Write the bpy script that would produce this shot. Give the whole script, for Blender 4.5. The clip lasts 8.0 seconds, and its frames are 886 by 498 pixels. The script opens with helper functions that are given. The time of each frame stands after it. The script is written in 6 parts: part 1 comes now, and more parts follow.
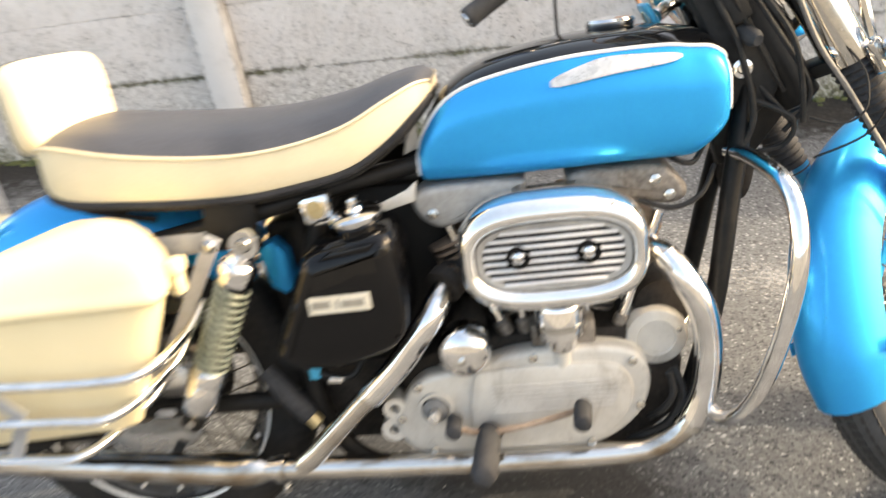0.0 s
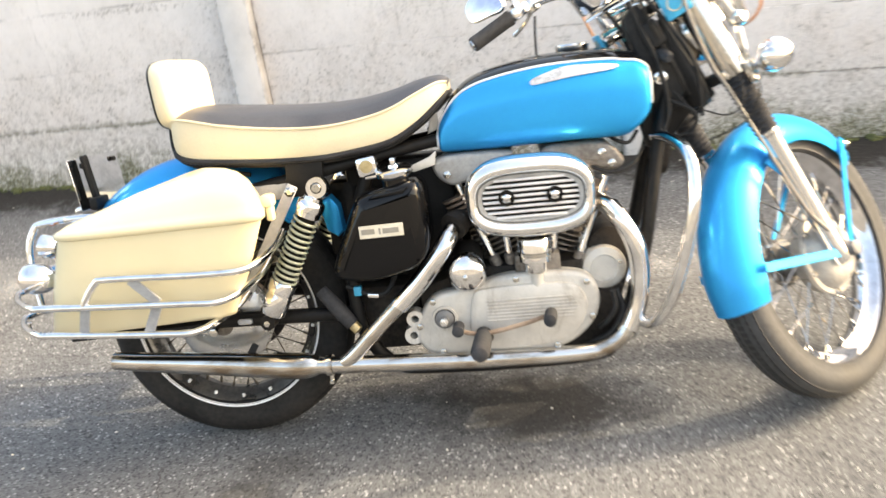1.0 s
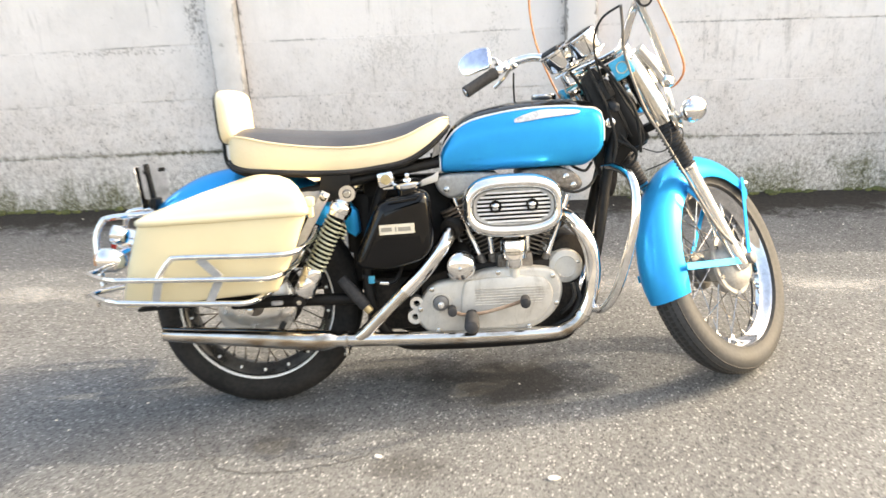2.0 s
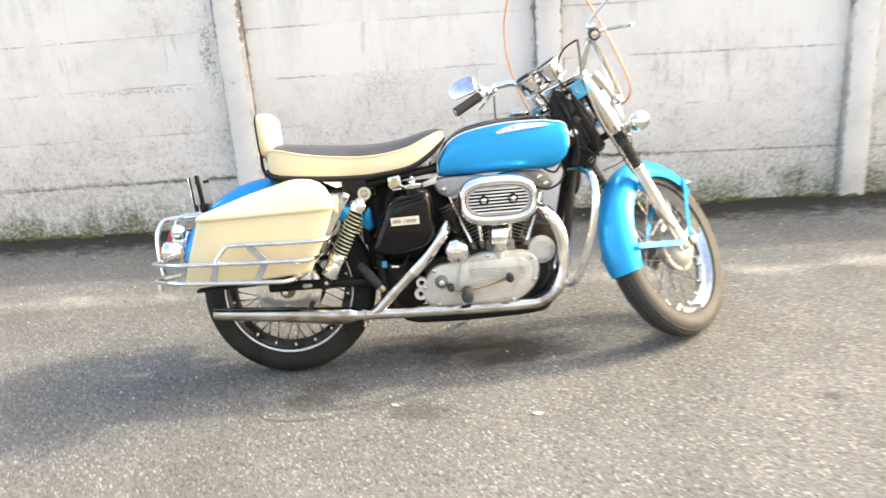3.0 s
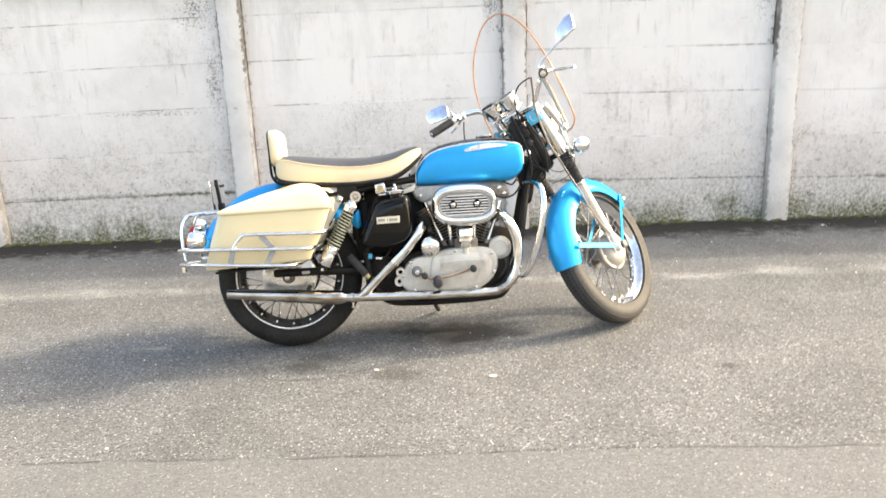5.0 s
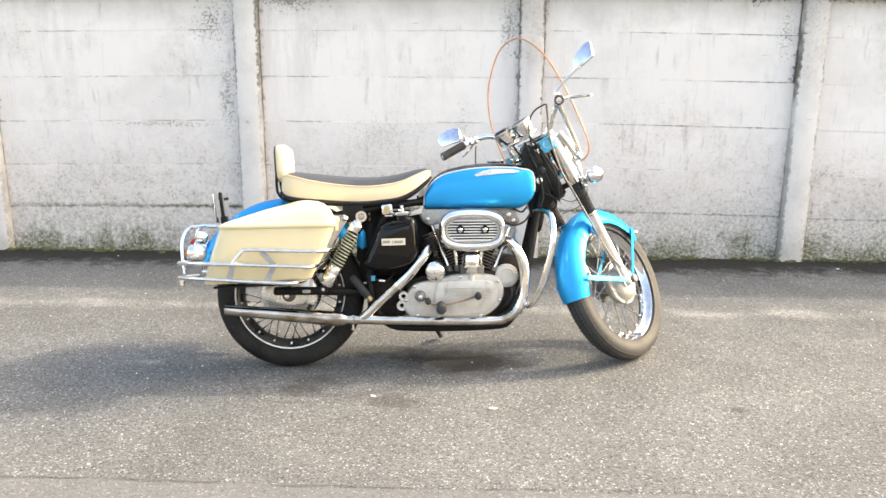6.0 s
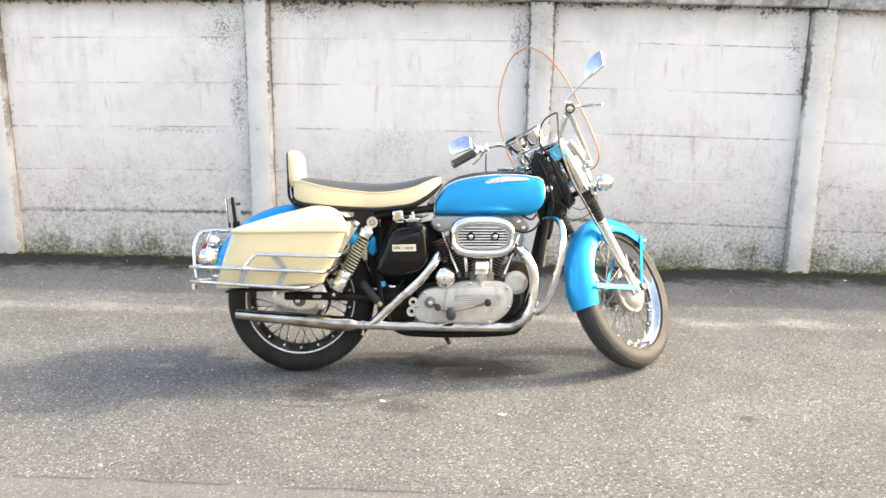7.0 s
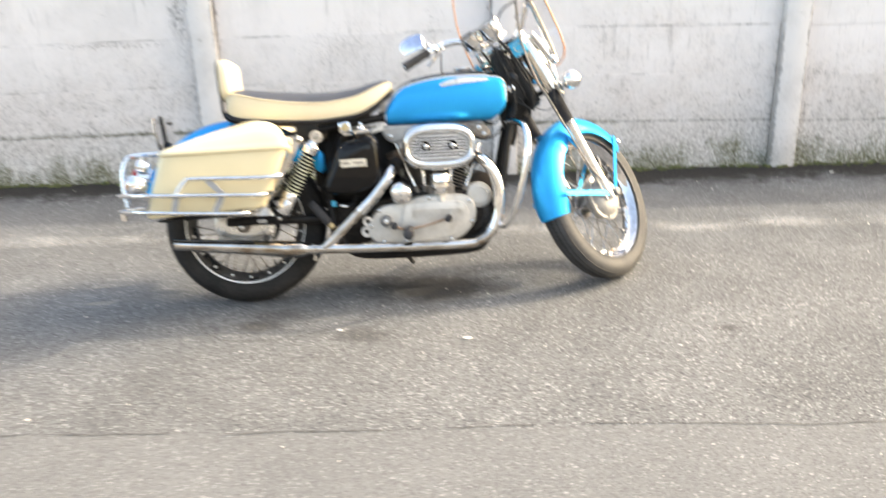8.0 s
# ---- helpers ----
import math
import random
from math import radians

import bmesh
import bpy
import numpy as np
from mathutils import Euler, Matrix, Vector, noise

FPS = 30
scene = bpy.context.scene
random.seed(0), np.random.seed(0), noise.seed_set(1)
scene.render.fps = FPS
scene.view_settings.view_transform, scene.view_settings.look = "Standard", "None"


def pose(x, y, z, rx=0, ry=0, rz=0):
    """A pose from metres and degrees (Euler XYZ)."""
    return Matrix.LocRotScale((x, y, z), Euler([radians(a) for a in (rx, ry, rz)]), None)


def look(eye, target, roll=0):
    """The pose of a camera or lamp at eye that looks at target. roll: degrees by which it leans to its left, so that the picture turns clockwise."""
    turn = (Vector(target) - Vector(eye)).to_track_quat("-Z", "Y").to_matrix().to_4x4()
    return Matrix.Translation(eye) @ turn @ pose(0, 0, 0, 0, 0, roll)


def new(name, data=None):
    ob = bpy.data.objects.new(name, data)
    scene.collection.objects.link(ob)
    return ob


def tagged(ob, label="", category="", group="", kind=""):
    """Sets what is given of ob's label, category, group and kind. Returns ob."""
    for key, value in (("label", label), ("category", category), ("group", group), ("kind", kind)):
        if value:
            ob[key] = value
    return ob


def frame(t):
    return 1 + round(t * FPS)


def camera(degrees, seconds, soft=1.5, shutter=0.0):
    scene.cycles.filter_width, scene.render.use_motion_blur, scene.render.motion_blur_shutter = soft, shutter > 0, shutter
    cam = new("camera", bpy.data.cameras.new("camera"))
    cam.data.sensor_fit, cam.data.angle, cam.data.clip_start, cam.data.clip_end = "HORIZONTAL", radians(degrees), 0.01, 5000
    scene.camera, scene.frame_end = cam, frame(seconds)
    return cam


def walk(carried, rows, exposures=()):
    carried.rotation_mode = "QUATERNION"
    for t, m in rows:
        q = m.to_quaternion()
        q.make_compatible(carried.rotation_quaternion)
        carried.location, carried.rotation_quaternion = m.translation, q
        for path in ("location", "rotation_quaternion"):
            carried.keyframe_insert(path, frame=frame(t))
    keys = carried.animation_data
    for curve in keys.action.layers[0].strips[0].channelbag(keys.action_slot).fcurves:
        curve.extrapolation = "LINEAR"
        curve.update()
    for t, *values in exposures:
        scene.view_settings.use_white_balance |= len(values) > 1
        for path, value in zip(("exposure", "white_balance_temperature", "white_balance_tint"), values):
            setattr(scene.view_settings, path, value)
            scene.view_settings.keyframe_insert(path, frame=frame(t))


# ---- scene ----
cam = camera(60.0, 8.0, soft=1.5, shutter=0.8)
PATH = [
    (0, (0.847, -0.911, 1.154), (0.428, 0.776, 0.165), -9.6),
    (0.2, (0.835, -1.023, 1.15), (0.39, 0.681, 0.202), -8.7),
    (0.5, (0.849, -1.172, 1.17), (0.415, 0.55, 0.25), -6.1),
    (1, (0.893, -1.454, 1.166), (0.51, 0.327, 0.34), -7.4),
    (1.5, (0.815, -1.713, 1.198), (0.622, 0.125, 0.434), -5.7),
    (1.7, (0.777, -1.806, 1.203), (0.596, 0.045, 0.467), -3.1),
    (2.8, (0.767, -2.371, 1.228), (0.589, -0.478, 0.608), -4.7),
    (3, (0.743, -2.473, 1.226), (0.616, -0.571, 0.621), -4.2),
    (3.5, (0.732, -2.681, 1.229), (0.592, -0.776, 0.635), -0.4),
    (4, (0.812, -2.89, 1.214), (0.516, -1.011, 0.596), -2.1),
    (4.5, (0.831, -3.011, 1.23), (0.73, -1.096, 0.663), -2.6),
    (4.7, (0.793, -3.034, 1.236), (0.722, -1.112, 0.686), -3.0),
    (5.8, (0.756, -3.091, 1.236), (0.708, -1.143, 0.788), 0.5),
    (6, (0.78, -2.981, 1.219), (0.699, -1.035, 0.763), 0.3),
    (6.5, (0.769, -2.997, 1.222), (0.689, -1.047, 0.787), 0.8),
    (7, (0.753, -3.003, 1.208), (0.663, -1.052, 0.778), 0.8),
    (7.5, (0.73, -2.946, 1.18), (0.649, -1.016, 0.659), -0.7),
    (8, (0.852, -2.747, 1.159), (0.798, -0.858, 0.503), -2.0),
]
walk(cam, [(t, look(eye, target, roll)) for t, eye, target, roll in PATH],
     [(0.0, 2.08, 9150, 9.5), (0.4, 2.19, 9100, 9.5), (1.0, 2.24, 9050, 9), (1.5, 2.25, 8950, 8.5), (4.5, 2.17, 8700, 8), (8.0, 2.15, 8400, 8)])

# ---------- light ----------
SUN = Vector((1.6, 0.48, 1.0)).normalized()
world = bpy.data.worlds.new("sky")
scene.world = world
world.use_nodes = True
wn = world.node_tree.nodes
sky = wn.new("ShaderNodeTexSky")
sky.sky_type = "NISHITA"
sky.sun_disc = False
sky.sun_elevation = math.asin(SUN.z)
sky.sun_rotation = math.atan2(SUN.x, SUN.y)
sky.air_density, sky.dust_density, sky.ozone_density = 1.0, 3.5, 1.0
wn["Background"].inputs["Strength"].default_value = 0.199
world.node_tree.links.new(sky.outputs[0], wn["Background"].inputs["Color"])
sun_data = bpy.data.lights.new("sun", "SUN")
sun_data.energy, sun_data.angle, sun_data.color = 0.92, radians(0.6), (1.0, 0.98, 0.945)
new("sun", sun_data).matrix_world = look(SUN * 30, (0, 0, 0))


# ---------- materials ----------
PANEL_Y, POST_Y = 2.055, 2.0


def nodes_of(name, rough=0.5, metal=0.0, base=(0.5, 0.5, 0.5), coat=0.0, coat_rough=0.05):
    mat = bpy.data.materials.new(name)
    mat.use_nodes = True
    nt = mat.node_tree
    b = nt.nodes["Principled BSDF"]
    b.inputs["Base Color"].default_value = (*base, 1)
    b.inputs["Roughness"].default_value = rough
    b.inputs["Metallic"].default_value = metal
    b.inputs["Coat Weight"].default_value = coat
    b.inputs["Coat Roughness"].default_value = coat_rough
    return mat, nt, b


def coords(nt, scale=(1, 1, 1), kind="Object"):
    tc = nt.nodes.new("ShaderNodeTexCoord")
    mp = nt.nodes.new("ShaderNodeMapping")
    mp.inputs["Scale"].default_value = scale
    nt.links.new(tc.outputs[kind], mp.inputs["Vector"])
    return mp.outputs[0]


def world_coords(nt, scale=(1, 1, 1)):
    g = nt.nodes.new("ShaderNodeNewGeometry")
    mp = nt.nodes.new("ShaderNodeMapping")
    mp.inputs["Scale"].default_value = scale
    nt.links.new(g.outputs["Position"], mp.inputs["Vector"])
    return mp.outputs[0]


def noise_of(nt, vec, scale, detail=4.0, rough=0.55, distort=0.0):
    n = nt.nodes.new("ShaderNodeTexNoise")
    n.inputs["Scale"].default_value = scale
    n.inputs["Detail"].default_value = detail
    n.inputs["Roughness"].default_value = rough
    n.inputs["Distortion"].default_value = distort
    nt.links.new(vec, n.inputs["Vector"])
    return n.outputs[0]


def cells_of(nt, vec, scale, feature="F1", out="Distance"):
    v = nt.nodes.new("ShaderNodeTexVoronoi")
    v.feature = feature
    v.inputs["Scale"].default_value = scale
    nt.links.new(vec, v.inputs["Vector"])
    return v.outputs[out]


def ramp(nt, fac, stops):
    r = nt.nodes.new("ShaderNodeValToRGB")
    els = r.color_ramp.elements
    while len(els) < len(stops):
        els.new(0.5)
    for e, (p, c) in zip(els, stops):
        e.position = p
        e.color = (*c, 1) if len(c) == 3 else c
    nt.links.new(fac, r.inputs[0])
    return r.outputs[0]


def grey(v):
    return (v, v, v)


def mix(nt, fac, a, b, mode="MIX"):
    m = nt.nodes.new("ShaderNodeMix")
    m.data_type = "RGBA"
    m.blend_type = mode
    for sock, val in ((m.inputs[0], fac), (m.inputs[6], a), (m.inputs[7], b)):
        if isinstance(val, (int, float)):
            sock.default_value = val
        elif isinstance(val, tuple):
            sock.default_value = (*val, 1)
        else:
            nt.links.new(val, sock)
    return m.outputs[2]


def maths(nt, op, a, b=0.0):
    m = nt.nodes.new("ShaderNodeMath")
    m.operation = op
    for sock, val in zip(m.inputs, (a, b)):
        if isinstance(val, (int, float)):
            sock.default_value = val
        else:
            nt.links.new(val, sock)
    return m.outputs[0]


def bump(nt, b, height, strength=0.3, dist=0.01, sock="Normal"):
    n = nt.nodes.new("ShaderNodeBump")
    n.inputs["Strength"].default_value = strength
    n.inputs["Distance"].default_value = dist
    nt.links.new(height, n.inputs["Height"])
    nt.links.new(n.outputs[0], b.inputs[sock])


def axis_of(nt, vec, axis):
    s = nt.nodes.new("ShaderNodeSeparateXYZ")
    nt.links.new(vec, s.inputs[0])
    return s.outputs[axis]


def mottled(name, lo, hi, rough=(0.3, 0.5), metal=0.0, scale=12.0, fine=120.0, relief=0.0, coat=0.0, stretch=(1, 1, 1)):
    """A surface that varies between two colours at two scales, with its roughness."""
    mat, nt, b = nodes_of(name, metal=metal, coat=coat)
    v = coords(nt, stretch)
    big, small = noise_of(nt, v, scale, 5.0), noise_of(nt, v, fine, 3.0)
    f = maths(nt, "ADD", maths(nt, "MULTIPLY", big, 0.65), maths(nt, "MULTIPLY", small, 0.35))
    nt.links.new(ramp(nt, f, [(0.36, lo), (0.64, hi)]), b.inputs["Base Color"])
    nt.links.new(ramp(nt, big, [(0.35, grey(rough[0])), (0.68, grey(rough[1]))]), b.inputs["Roughness"])
    if relief:
        bump(nt, b, f, relief, 0.004)
    return mat


def asphalt():
    mat, nt, b = nodes_of("asphalt", rough=0.95)
    b.inputs["Specular IOR Level"].default_value = 0.25
    v = world_coords(nt)
    stones = cells_of(nt, v, 190.0, out="Color")
    tone = axis_of(nt, stones, 0)
    col = ramp(nt, tone, [(0.0, (0.050, 0.052, 0.054)), (0.22, (0.105, 0.109, 0.113)), (0.86, (0.144, 0.149, 0.153)), (0.95, (0.185, 0.190, 0.193)), (0.985, (0.33, 0.336, 0.338))])
    patches = noise_of(nt, v, 1.7, 7.0, 0.64)
    col = mix(nt, 1.0, col, ramp(nt, patches, [(0.32, grey(0.80)), (0.68, grey(1.16))]), "MULTIPLY")
    fine = noise_of(nt, v, 52.0, 5.0, 0.74)
    col = mix(nt, 1.0, col, ramp(nt, fine, [(0.32, grey(0.74)), (0.46, grey(1.0)), (0.68, grey(1.16))]), "MULTIPLY")
    # open dark pores between the stones
    pores = ramp(nt, noise_of(nt, v, 120.0, 4.0, 0.75), [(0.345, grey(0.85)), (0.385, grey(0.0))])
    col = mix(nt, pores, col, (0.040, 0.040, 0.040))
    # a finer, paler surface on the near side of the seam
    y = axis_of(nt, v, 1)
    edge = maths(nt, "ADD", y, around(nt, noise_of(nt, v, 3.0, 8.0, 0.7), 0.07))
    fine_col = ramp(nt, noise_of(nt, v, 160.0, 3.0, 0.7), [(0.3, (0.118, 0.121, 0.125)), (0.7, (0.162, 0.166, 0.171))])
    col = mix(nt, span(nt, edge, -0.912, -0.922, 0.0, 0.45), col, fine_col)
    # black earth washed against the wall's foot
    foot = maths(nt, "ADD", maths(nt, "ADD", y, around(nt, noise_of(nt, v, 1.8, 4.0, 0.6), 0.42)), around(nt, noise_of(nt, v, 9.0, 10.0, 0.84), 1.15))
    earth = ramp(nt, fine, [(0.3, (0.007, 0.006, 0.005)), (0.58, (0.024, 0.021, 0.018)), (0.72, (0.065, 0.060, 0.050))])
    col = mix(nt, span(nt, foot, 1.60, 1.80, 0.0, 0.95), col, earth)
    # old oil under the engine and drips before it
    for cx, cy, rx, ry, amount in ((0.74, 0.12, 0.34, 0.19, 0.85), (0.40, 0.20, 0.22, 0.10, 0.5), (0.49, -0.31, 0.15, 0.075, 0.45), (1.76, -0.313, 0.05, 0.03, 0.5), (0.15, -0.12, 0.14, 0.07, 0.4), (0.10, -0.22, 0.11, 0.06, 0.6)):
        m = nt.nodes.new("ShaderNodeMapping")
        m.vector_type = "TEXTURE"
        m.inputs["Location"].default_value = (cx, cy, 0)
        m.inputs["Scale"].default_value = (rx, ry, 1)
        nt.links.new(v, m.inputs["Vector"])
        ln = nt.nodes.new("ShaderNodeVectorMath")
        ln.operation = "LENGTH"
        nt.links.new(m.outputs[0], ln.inputs[0])
        d = maths(nt, "ADD", ln.outputs["Value"], maths(nt, "MULTIPLY", maths(nt, "SUBTRACT", noise_of(nt, v, 9.0, 6.0, 0.7), 0.5), 1.5))
        col = mix(nt, ramp(nt, d, [(0.45, grey(amount)), (1.1, grey(0.0))]), col, (0.030, 0.028, 0.026))
    nt.links.new(col, b.inputs["Base Color"])
    h = maths(nt, "ADD", tone, maths(nt, "MULTIPLY", fine, 0.9))
    bump(nt, b, h, 0.5, 0.003)
    return mat


def span(nt, value, a, b, lo=0.0, hi=1.0):
    """Maps a..b to lo..hi, clamped."""
    m = nt.nodes.new("ShaderNodeMapRange")
    for k, val in (("From Min", a), ("From Max", b), ("To Min", lo), ("To Max", hi)):
        m.inputs[k].default_value = val
    nt.links.new(value, m.inputs["Value"])
    return m.outputs[0]


def around(nt, value, amount):
    """Noise turned to swing about zero by the given amount."""
    return maths(nt, "MULTIPLY", maths(nt, "SUBTRACT", value, 0.5), amount)


def concrete(name, lo, hi, post=False):
    """Old whitewashed precast concrete: smooth above, washed out and pitted below, mould under the coping, moss at the foot."""
    mat, nt, b = nodes_of(name, rough=0.92)
    b.inputs["Specular IOR Level"].default_value = 0.15
    v = world_coords(nt)
    info = nt.nodes.new("ShaderNodeObjectInfo")
    shift = nt.nodes.new("ShaderNodeVectorMath")
    shift.operation = "ADD"
    comb = nt.nodes.new("ShaderNodeCombineXYZ")
    nt.links.new(maths(nt, "MULTIPLY", info.outputs["Random"], 37.0), comb.inputs[1])
    nt.links.new(v, shift.inputs[0])
    nt.links.new(comb.outputs[0], shift.inputs[1])
    v2 = shift.outputs[0]
    z = axis_of(nt, v, 2)

    def times(p, q):
        return maths(nt, "MULTIPLY", p, q)

    def most(p, q):
        return maths(nt, "MAXIMUM", p, q)

    # limewash: broad clouds over the whole fence, a little different on each piece
    big = noise_of(nt, v, 1.6, 9.0, 0.62)
    own = noise_of(nt, v2, 6.0, 9.0, 0.72)
    tone = maths(nt, "ADD", times(big, 0.6), times(own, 0.4))
    col = ramp(nt, tone, [(0.36, lo), (0.52, hi)])
    col = mix(nt, 1.0, col, span(nt, info.outputs["Random"], 0.0, 1.0, 0.965, 1.02), "MULTIPLY")
    # faint runs of rain from the top
    sv = nt.nodes.new("ShaderNodeMapping")
    sv.inputs["Scale"].default_value = (7.0, 7.0, 0.9)
    nt.links.new(v, sv.inputs["Vector"])
    runs = times(ramp(nt, noise_of(nt, sv.outputs[0], 1.0, 9.0, 0.7), [(0.50, grey(0.0)), (0.70, grey(1.0))]), span(nt, big, 0.42, 0.56))
    col = mix(nt, times(times(runs, span(nt, z, 0.5, 1.5, 0.2, 1.0)), 0.34), col, (0.36, 0.335, 0.315))
    # short dark drips that start at chips and joints
    dr = nt.nodes.new("ShaderNodeMapping")
    dr.inputs["Scale"].default_value = (24.0, 24.0, 3.2)
    nt.links.new(v2, dr.inputs["Vector"])
    drips = times(ramp(nt, noise_of(nt, dr.outputs[0], 1.0, 8.0, 0.72), [(0.56, grey(0.0)), (0.68, grey(1.0))]), span(nt, noise_of(nt, v, 2.0, 5.0, 0.65), 0.44, 0.60))
    col = mix(nt, times(drips, 0.24 if post else 0.46), col, (0.27, 0.25, 0.235))
    # washed-out grit: dark pits and bare pale grains
    rise = noise_of(nt, v, 2.3, 7.0, 0.68)
    bare = ramp(nt, noise_of(nt, v, 1.9, 6.0, 0.65), [(0.54, grey(0.0)), (0.66, grey(0.75))])
    if post:
        worn = most(span(nt, maths(nt, "ADD", z, around(nt, rise, 1.1)), 1.10, 1.32), span(nt, maths(nt, "ADD", z, around(nt, rise, 0.5)), 0.62, 0.30, 0.0, 0.35))
        worn = times(worn, span(nt, info.outputs["Random"], 0.15, 0.5, 0.25, 1.0))
    else:
        worn = most(span(nt, maths(nt, "ADD", z, around(nt, rise, 0.75)), 0.84, 0.46), times(bare, 0.9))
    worn = times(worn, span(nt, noise_of(nt, v, 8.0, 7.0, 0.72), 0.38, 0.60, 0.45, 1.0))
    grains = maths(nt, "ADD", times(noise_of(nt, v2, 48.0, 8.0, 0.80), 0.62), times(noise_of(nt, v2, 190.0, 4.0, 0.7), 0.38))
    holes = times(ramp(nt, grains, [(0.415, grey(1.0)), (0.440, grey(0.0))]), worn)
    chips = times(ramp(nt, grains, [(0.565, grey(0.0)), (0.60, grey(1.0))]), worn)
    col = mix(nt, times(worn, 0.70), col, mix(nt, 1.0, col, (0.80, 0.775, 0.75), "MULTIPLY"))
    if not post:
        # the lowest slabs are grey with splashed dirt, their face washed away to the stones
        splash = span(nt, maths(nt, "ADD", z, around(nt, noise_of(nt, v, 5.0, 8.0, 0.72), 0.34)), 0.44, 0.10, 0.0, 0.50)
        col = mix(nt, splash, col, (0.40, 0.385, 0.355))
        clumps = ramp(nt, noise_of(nt, v2, 27.0, 9.0, 0.86), [(0.40, grey(1.0)), (0.47, grey(0.0))])
        col = mix(nt, times(times(clumps, most(splash, times(worn, 0.5))), 0.85), col, (0.16, 0.145, 0.12))
        holes = most(holes, times(ramp(nt, grains, [(0.43, grey(1.0)), (0.48, grey(0.0))]), splash))
        chips = most(chips, times(ramp(nt, grains, [(0.515, grey(0.0)), (0.545, grey(1.5))]), splash))
    col = mix(nt, times(holes, 0.92), col, (0.10, 0.088, 0.075))
    col = mix(nt, times(chips, 0.75), col, (0.90, 0.88, 0.86))
    # scattered pocks and short scratches
    pocks = ramp(nt, noise_of(nt, v2, 36.0, 7.0, 0.80), [(0.662, grey(0.0)), (0.678, grey(1.0))])
    pocks = times(pocks, span(nt, noise_of(nt, v, 2.1, 4.0), 0.45, 0.62))
    col = mix(nt, times(pocks, 0.75), col, (0.15, 0.135, 0.115))
    dv = nt.nodes.new("ShaderNodeMapping")
    dv.inputs["Scale"].default_value = (9.0, 9.0, 46.0)
    nt.links.new(v2, dv.inputs["Vector"])
    dashes = ramp(nt, noise_of(nt, dv.outputs[0], 1.0, 7.0, 0.74), [(0.668, grey(0.0)), (0.684, grey(1.0))])
    col = mix(nt, times(dashes, 0.65), col, (0.20, 0.18, 0.15))
    # broad grey bloom and black crust under the coping
    fleck = noise_of(nt, v, 34.0, 8.0, 0.80)
    fall = times(maths(nt, "MAXIMUM", maths(nt, "SUBTRACT", axis_of(nt, v, 0), 1.6), 0.0), 0.022)
    high_z = maths(nt, "ADD", z, fall)
    tz = maths(nt, "ADD", high_z, around(nt, noise_of(nt, v, 3.2, 8.0, 0.7), 0.60))
    col = mix(nt, span(nt, tz, 1.46, 1.80, 0.0, 0.55), col, (0.27, 0.25, 0.235))
    cz = maths(nt, "ADD", maths(nt, "ADD", high_z, around(nt, fleck, 0.34)), around(nt, noise_of(nt, v, 5.0, 4.0), 0.14))
    col = mix(nt, span(nt, cz, 1.672, 1.694, 0.0, 0.92), col, (0.032, 0.027, 0.023))
    # grime along the joints, broken up
    tc = nt.nodes.new("ShaderNodeTexCoord")
    gx, gz = axis_of(nt, tc.outputs["Generated"], 0), axis_of(nt, tc.outputs["Generated"], 2)
    near_x = maths(nt, "MINIMUM", gx, maths(nt, "SUBTRACT", 1.0, gx))
    near_z = maths(nt, "MINIMUM", gz, maths(nt, "SUBTRACT", 1.0, gz))
    speck = noise_of(nt, v, 30.0, 8.0, 0.78)
    patch = noise_of(nt, v, 2.6, 7.0, 0.68)
    if not post:
        j = times(span(nt, maths(nt, "ADD", near_z, around(nt, speck, 0.17)), 0.020, 0.008), most(times(span(nt, patch, 0.47, 0.60), span(nt, speck, 0.38, 0.52)), span(nt, z, 0.50, 0.32, 0.0, 0.6)))
        col = mix(nt, times(j, 0.88), col, (0.075, 0.064, 0.052))
        # moss along the lowest joint
        low = maths(nt, "ABSOLUTE", maths(nt, "SUBTRACT", high_z, 0.312))
        lm = times(span(nt, maths(nt, "ADD", low, around(nt, speck, 0.075)), 0.020, 0.002), span(nt, noise_of(nt, v, 1.3, 5.0, 0.6), 0.42, 0.56))
        col = mix(nt, times(lm, 0.85), col, ramp(nt, fleck, [(0.4, (0.045, 0.042, 0.022)), (0.6, (0.14, 0.135, 0.07))]))
    # brown-black mould beside the posts, thickest high up
    high = times(span(nt, noise_of(nt, v, 3.4, 7.0, 0.68), 0.37, 0.54), span(nt, z, 0.5, 1.25, 0.5, 1.0))
    if post:
        k = span(nt, maths(nt, "ADD", near_x, around(nt, speck, 0.62)), 0.078, 0.046)
        # greyed post edges: some grime, and a darkening against the bright sky glow
        edge_dim = span(nt, maths(nt, "ADD", near_x, around(nt, speck, 0.45)), 0.09, 0.02, 0.0, 0.22)
        col = mix(nt, edge_dim, col, (0.30, 0.285, 0.265))
    else:
        k = span(nt, maths(nt, "ADD", near_x, around(nt, speck, 0.20)), 0.012, 0.002)
        gap = times(span(nt, maths(nt, "ADD", near_x, around(nt, speck, 0.006)), 0.0152, 0.0128), span(nt, patch, 0.38, 0.52, 0.35, 0.85))
        away = span(nt, maths(nt, "ABSOLUTE", maths(nt, "SUBTRACT", axis_of(nt, v, 0), 2.168)), 0.10, 0.16)  # clean at the halved slab
        gap, k = times(gap, away), times(k, away)
        col = mix(nt, gap, col, (0.085, 0.070, 0.058))
    col = mix(nt, times(times(k, high), 0.78), col, (0.070, 0.054, 0.043))
